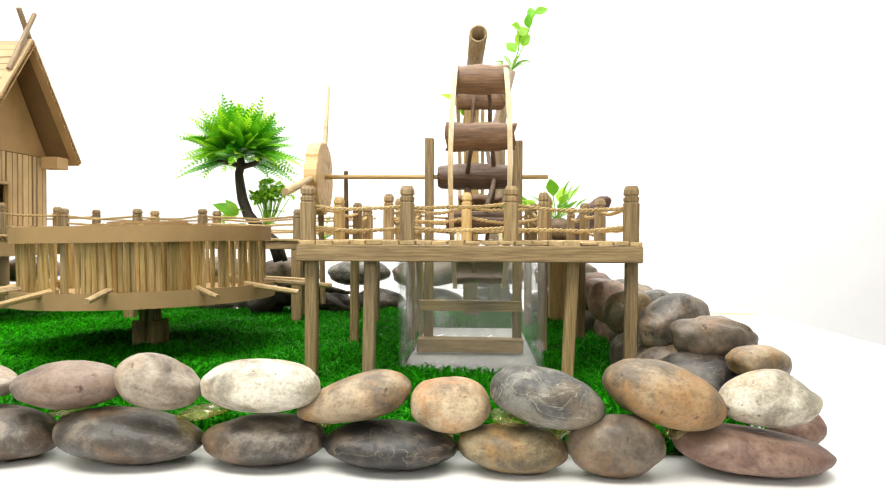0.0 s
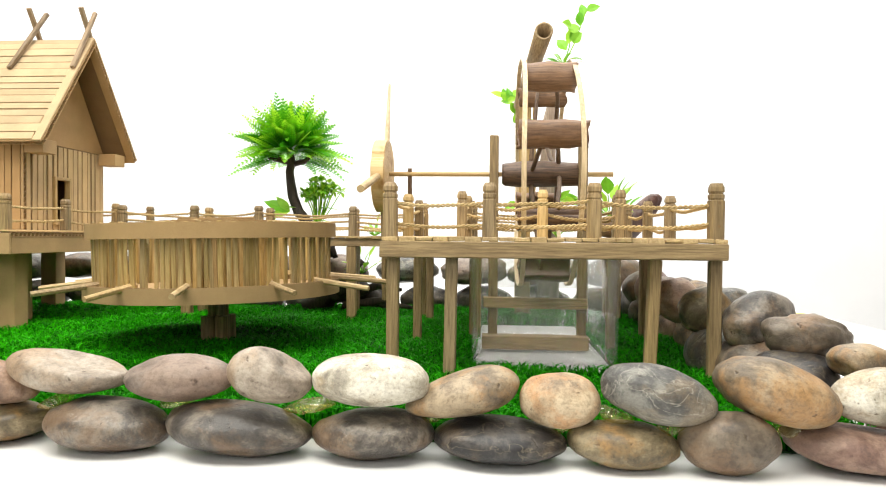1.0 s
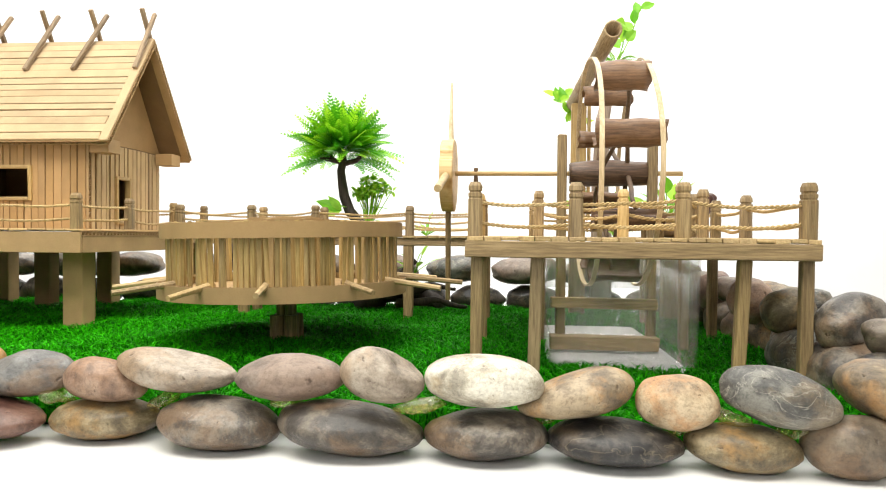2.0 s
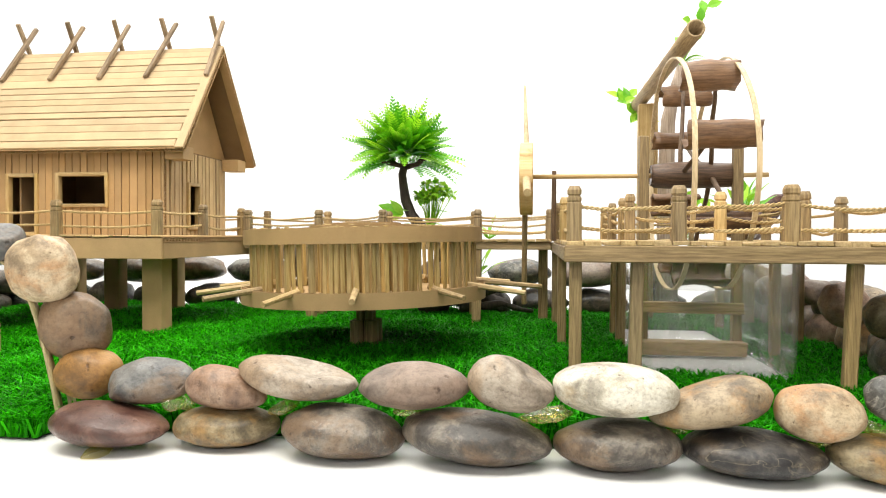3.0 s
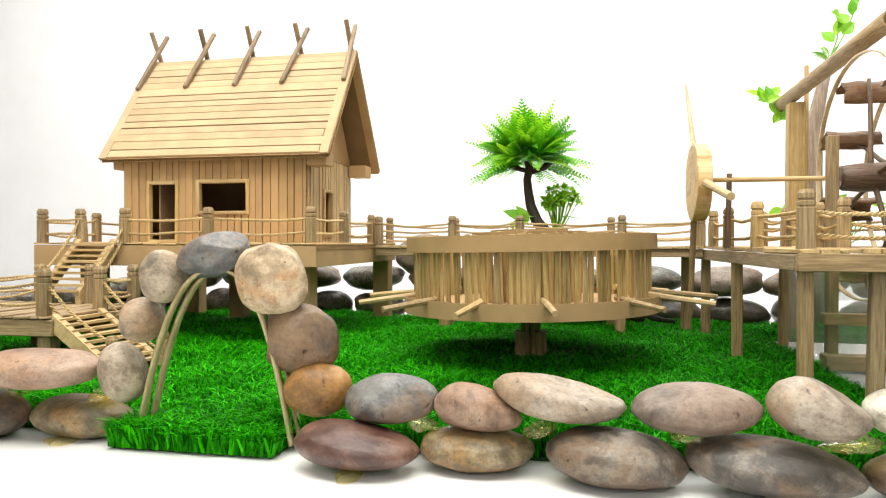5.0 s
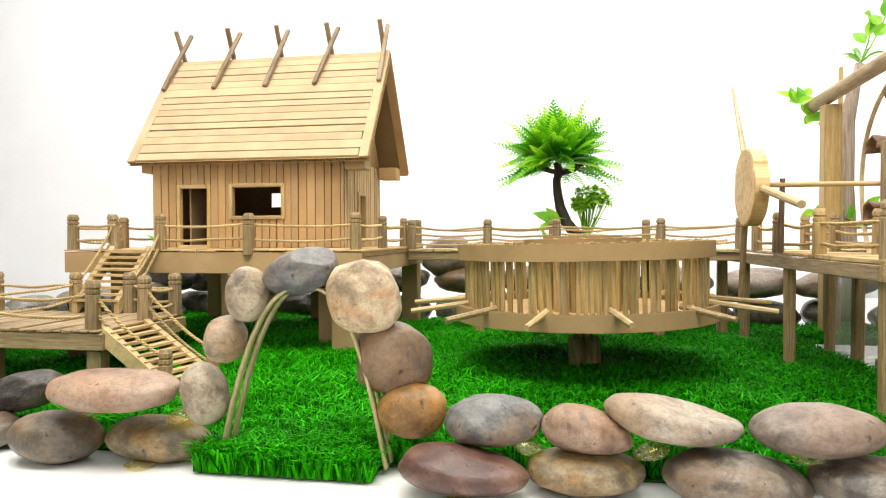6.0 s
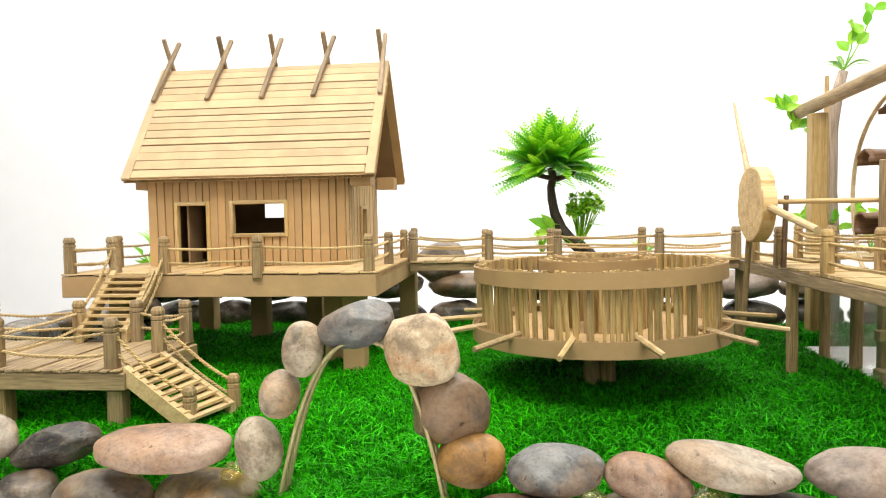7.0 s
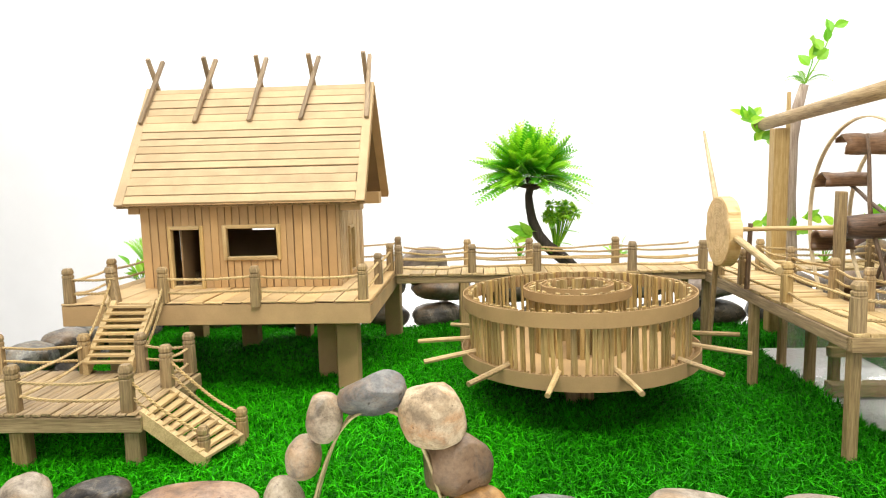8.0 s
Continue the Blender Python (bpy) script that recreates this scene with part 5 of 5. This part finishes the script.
def add_leaf(bm, base, way, length, width, fold=0.25, normal=(0, 0, 1)):
    """A broad pointed leaf with a folded midrib."""
    base, way = Vector(base), Vector(way).normalized()
    side = way.cross(Vector(normal))
    side = side.normalized() if side.length > 0.05 else Vector((1, 0, 0))
    up = side.cross(way)
    mid, left_, right_ = [], [], []
    for k, w in ((0, 0.08), (0.22, 0.75), (0.45, 1.0), (0.7, 0.72), (1.0, 0.0)):
        c = base + way * length * k - up * 0.18 * length * k * k
        mid.append(bm.verts.new(c))
        left_.append(bm.verts.new(c - side * width / 2 * w + up * fold * width / 2 * w))
        right_.append(bm.verts.new(c + side * width / 2 * w + up * fold * width / 2 * w))
    for i in range(4):
        bm.faces.new((left_[i], mid[i], mid[i + 1], left_[i + 1]))
        bm.faces.new((mid[i], right_[i], right_[i + 1], mid[i + 1]))


tree = thing("fern_tree", (-0.345, 1.245, -0.010), "miniature plastic tree with a curved dark trunk and fern crown", "tree")
bm = bmesh.new()
path = [(0.040, -0.006, 0.12), (0.028, -0.006, 0.155), (0.004, -0.005, 0.176), (-0.020, -0.003, 0.204), (-0.0315, 0.0, 0.232), (-0.036, 0.0, 0.255), (-0.0375, 0.0, 0.278), (-0.033, 0.0, 0.295), (-0.036, 0.0, 0.312)]
add_tube_path(bm, path, 0.0118, 11, 0.0058)
for v in bm.verts:
    v.co += Vector((noise.noise(v.co * 150), noise.noise(v.co * 150 + Vector((9, 0, 0))), 0)) * 0.003
part("trunk", bm, M_TRUNK, tree, "dark twisted trunk", True)
bm = bmesh.new()
add_tube_path(bm, [(-0.008, -0.004, 0.190), (0.020, -0.016, 0.172), (0.044, -0.020, 0.150), (0.054, -0.020, 0.12)], 0.0075, 8, 0.005)
part("root", bm, M_TRUNK, tree, "", True)
for tip in ((-0.075, -0.008, 0.302), (-0.07, 0.012, 0.314), (0.015, -0.012, 0.312), (0.004, 0.02, 0.32)):
    bm = bmesh.new()
    add_tube_path(bm, [(-0.028, 0, 0.292), ((-0.028 + tip[0]) / 2, tip[1] / 2, 0.297), tip], 0.0055, 7, 0.003)
    part("branch", bm, M_TRUNK, tree, "", True)
rnd = random.Random(4)
bm = bmesh.new()
CROWN = Vector((-0.036, 0, 0.306))
for i in range(250):
    az = i * 2.39996 + rnd.uniform(-0.3, 0.3)
    el = radians((rnd.uniform(-14, 16), rnd.uniform(8, 38), rnd.uniform(26, 58), rnd.uniform(40, 88), rnd.uniform(20, 75), rnd.uniform(30, 80))[i % 6])
    way = Vector((math.cos(az) * math.cos(el), math.sin(az) * math.cos(el), math.sin(el)))
    base = CROWN + Vector((way.x * 0.028, way.y * 0.028, way.z * 0.022)) + Vector((rnd.uniform(-0.012, 0.012), rnd.uniform(-0.012, 0.012), rnd.uniform(-0.006, 0.010)))
    add_frond(bm, base, way, rnd.uniform(0.064, 0.095), rnd.uniform(0.0135, 0.0185), rnd.uniform(0.05, 0.5) * math.cos(el) ** 2, 13, rnd.uniform(-0.8, 0.8))
for i in range(26):
    az = rnd.uniform(0, 2 * math.pi)
    el = radians(rnd.uniform(0, 60))
    way = Vector((math.cos(az) * math.cos(el), math.sin(az) * math.cos(el), math.sin(el)))
    add_leaf(bm, CROWN + way * 0.03, way, rnd.uniform(0.04, 0.062), rnd.uniform(0.014, 0.022))
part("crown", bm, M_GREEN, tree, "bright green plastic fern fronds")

bush = thing("small_bush", (-0.337, 1.25, -0.012), "small bright green plastic shrub at the foot of the tree", "shrub")
rnd = random.Random(8)
bm = bmesh.new()
stems = bmesh.new()
for i in range(30):
    tip = Vector((0.014 + rnd.uniform(-0.03, 0.034), rnd.uniform(-0.03, 0.02), 0.245 + rnd.uniform(-0.012, 0.016)))
    add_tube_path(stems, [(0.004, -0.004, 0.17), (0.008 + (tip.x - 0.008) * 0.5, tip.y * 0.4, 0.21), tip], 0.0011, 5, 0.0008)
    for _ in range(16):
        d = Vector([rnd.uniform(-1, 1) for _ in range(3)]).normalized()
        add_leaf(bm, tip + d * 0.0025, d + Vector((0, 0, 0.3)), rnd.uniform(0.008, 0.013), rnd.uniform(0.006, 0.009))
part("stem", stems, M_LEAF, bush)
for az, el, ln in ((175, 12, 0.048), (-8, 5, 0.042), (200, -5, 0.03), (230, 5, 0.03), (-30, 0, 0.03)):
    way = Vector((math.cos(radians(az)) * math.cos(radians(el)), math.sin(radians(az)) * 0.4, math.sin(radians(el))))
    add_leaf(bm, Vector((0.008 if abs(az) < 90 else -0.028, -0.012, 0.212 if el > 0 else 0.19)), way, ln, ln * 0.42)
for az in (150, 170, 190, 210, 240, 300, 330):
    add_frond(bm, (-0.005, -0.02, 0.172), (math.cos(radians(az)), math.sin(radians(az)) * 0.4, 0.7), 0.045, 0.006, 0.4)
for az, el, ln, wd in ((178, 25, 0.050, 0.022), (200, -12, 0.040, 0.018), (165, 50, 0.036, 0.016)):
    way = Vector((math.cos(radians(az)) * math.cos(radians(el)), -0.25, math.sin(radians(el))))
    add_leaf(bm, (-0.040, -0.022, 0.206), way, ln, wd, 0.3, (0, -1, 0.5))
part("foliage", bm, M_LEAF, bush, "clusters of small green plastic leaves")

# bark branch with vine behind the pipe
snag = thing("bark_branch", (0.09, 1.255, 0.0), "upright grey-brown bark branch twined with plastic vine", "branch")
bm = bmesh.new()
add_tube_path(bm, [(0.002, 0, TABLE), (0.004, 0, 0.14), (0.0, 0, 0.25), (0.003, 0, 0.36), (0.014, 0, 0.42), (0.024, 0, 0.455)], 0.021, 10, 0.006)
for v in bm.verts:
    v.co += Vector((noise.noise(v.co * 80), noise.noise(v.co * 80 + Vector((5, 0, 0))), 0)) * 0.005
part("trunk", bm, M_GREYBARK, snag, "", True)
bm = bmesh.new()
rnd = random.Random(15)
top = Vector((0.024, 0, 0.455))
for way, ln in (((0.40, -0.2, 1), 0.105), ((0.22, 0, 1), 0.075)):
    d = Vector(way).normalized()
    add_tube_path(bm, [top, top + d * ln * 0.5 + Vector((0.004, 0, 0)), top + d * ln], 0.0012, 5)
    for k in (0.45, 0.6, 0.75, 0.9, 1.0):
        w = d + Vector([rnd.uniform(-0.9, 0.9) for _ in range(3)])
        add_leaf(bm, top + d * ln * k, w, rnd.uniform(0.022, 0.032), rnd.uniform(0.015, 0.021), 0.3, (0, -1, 0.3))
for az, up_ in ((0, 0.3), (15, 0.7), (35, 0.5), (160, 0.5), (185, 0.3), (120, 0.9), (60, 1.0), (-20, 0.5), (200, 0.6)):
    add_frond(bm, top, (math.cos(radians(az)) * 0.8, -0.25, up_ + 0.35), 0.062, 0.008, 0.6)
for c, n_, sp in (((-0.066, 0.0, 0.395), 9, 0.02), ((-0.05, -0.01, 0.365), 7, 0.02), ((0.0, -0.02, 0.20), 8, 0.035), ((-0.04, -0.02, 0.205), 6, 0.03), ((0.05, -0.02, 0.205), 6, 0.03)):
    for _ in range(n_):
        q = Vector(c) + Vector([rnd.uniform(-sp, sp) for _ in range(3)]) * 0.6
        add_leaf(bm, q, Vector((rnd.uniform(-1, 1), rnd.uniform(-0.6, 0.1), rnd.uniform(-0.3, 0.9))), rnd.uniform(0.02, 0.03), rnd.uniform(0.012, 0.018), 0.3, (0, -1, 0.4))
part("vine", bm, M_LEAF, snag, "bright green plastic vine leaves")


def tuft(name, at, count, length, seed, label, ferns=3, broad=1.0):
    t = thing(name, at, label, "plant")
    bm = bmesh.new()
    rnd = random.Random(seed)
    for i in range(count):
        az, el = rnd.uniform(0, 2 * math.pi), radians(rnd.uniform(25, 80))
        way = Vector((math.cos(az) * math.cos(el), math.sin(az) * math.cos(el), math.sin(el)))
        stem = rnd.uniform(0.25, 0.8) * length
        add_tube_path(bm, [(0, 0, 0), way * stem * 0.5, way * stem], 0.0009, 4)
        add_leaf(bm, way * stem, way + Vector((0, 0, rnd.uniform(-0.3, 0.4))), length * rnd.uniform(0.45, 0.7), length * 0.24 * broad * rnd.uniform(0.7, 1.1))
    for i in range(ferns):
        az = rnd.uniform(0, 2 * math.pi)
        add_frond(bm, (0, 0, 0), (math.cos(az), math.sin(az), rnd.uniform(0.5, 1.4)), length, length * 0.14, 0.45)
    part("foliage", bm, M_LEAF, t, "green plastic leaves")
    return t


tuft("leafy_plant", (0.183, 1.135, 0.184), 18, 0.056, 21, "bright green plastic plant at the back of the deck", 2, 1.5)
tuft("leafy_plant", (0.095, 1.12, 0.152), 8, 0.04, 22, "small green plastic plant beside the deck", 3)
tuft("leafy_plant", (-0.22, 1.225, 0.15), 10, 0.035, 23, "small green plastic plant behind the bridge", 4)
tuft("leafy_plant", (-0.40, 1.235, 0.15), 9, 0.035, 24, "small green plastic plant behind the bridge", 3)
tuft("leafy_plant", (-0.235, 1.19, 0.085), 8, 0.045, 25, "small green plastic plant on the driftwood under the bridge", 5)
drift = thing("driftwood", (-0.265, 1.20, 0.0), "dark gnarled driftwood root lying under the bridge", "driftwood")
rnd = random.Random(77)
for pts, r0, r1 in (([(-0.07, 0.01, 0.02), (-0.03, 0, 0.045), (0.02, 0.005, 0.055), (0.075, 0.0, 0.03)], 0.024, 0.012), ([(-0.01, -0.01, 0.05), (0.012, -0.02, 0.085), (0.03, -0.01, 0.105)], 0.013, 0.005), ([(0.01, -0.01, 0.045), (0.06, -0.03, 0.065), (0.105, -0.04, 0.060)], 0.008, 0.003), ([(0.0, -0.015, 0.03), (0.07, -0.04, 0.04), (0.125, -0.05, 0.030)], 0.008, 0.003)):
    bm = bmesh.new()
    line = [Vector(p) for p in pts]
    fine = [p.lerp(q, k / 5) for p, q in zip(line, line[1:]) for k in range(5)] + [line[-1]]
    add_tube_path(bm, fine, r0, 10, r1)
    for v in bm.verts:
        v.co += Vector((noise.noise(v.co * 60), noise.noise(v.co * 60 + Vector((5, 0, 0))), noise.noise(v.co * 60 + Vector((0, 7, 0))))) * r0 * 0.55
    part("limb", bm, M_TRUNK, drift, "", True)
P(-1.112, 1.215, 0.094, 0.046, 0.030, 4, "slate", "dark slate pebble in the corner of the rear wall", sy=0.034, group=BACK)
P(-1.080, 1.225, 0.148, 0.034, 0.036, 60, "slate", "dark upright stone in the corner of the rear wall", sy=0.024, group=BACK)
tuft("fern_plant", (-1.105, 1.190, 0.122), 16, 0.062, 26, "plastic leaf tuft on the stones beside the house deck", 3, 1.2)
fern = thing("fern_plant", (-1.095, 1.215, 0.128), "tall bright green plastic fern on the stones behind the deck", "plant")
bm = bmesh.new()
for i in range(18):
    az = i * 2.4
    add_frond(bm, (0, 0, 0), (math.cos(az), math.sin(az) * 0.5, 2.2), 0.125, 0.013, 0.35, 18)
part("foliage", bm, M_LEAF, fern, "arching plastic fern fronds")
P(0.183, 1.137, 0.1675, 0.026, 0.018, 0, "warmgrey", "grey-brown stone that holds the plant on the deck", sy=0.022, group=BACK)
P(0.256, 1.265, 0.188, 0.056, 0.020, 52, "maroon", "purple-brown upright stone on the rear wall", sy=0.014, group=BACK)

# ---- hot-glue blobs between the pebbles ----
rnd = random.Random(31)
GLUE = [(-0.224, 0.470, 0.034, 0.010), (-0.130, 0.468, 0.034, 0.017), (-0.044, 0.466, 0.032, 0.010), (0.041, 0.464, 0.028, 0.008), (0.076, 0.464, 0.033, 0.012), (0.112, 0.460, 0.031, 0.010), (0.186, 0.466, 0.030, 0.009), (-0.317, 0.474, 0.031, 0.011), (-0.398, 0.470, 0.032, 0.011), (-0.655, 0.484, 0.036, 0.009), (-0.725, 0.478, 0.038, 0.009), (-0.437, 0.443, 0.0045, 0.008), (-0.676, 0.474, 0.0045, 0.010)]
for gx, gy, gz, gs in GLUE:
    g = part("glue_blob", pebble_mesh(gs, 0.012, 0.0045 if gz > 0.01 else 0.0036, rnd.randrange(999), 0.3), M_GLUE, None, "", True)
    g.matrix_world = pose(gx, gy + (0.012 if gz > 0.01 else 0.004), gz, 0, rnd.uniform(-35, 35) if gz > 0.01 else 0.0, 0)
    tagged(g, "yellowed blob of hot glue between the pebbles" if gz > 0.01 else "clear puddle of hot glue at the foot of a pebble", "glue", "glue blobs")
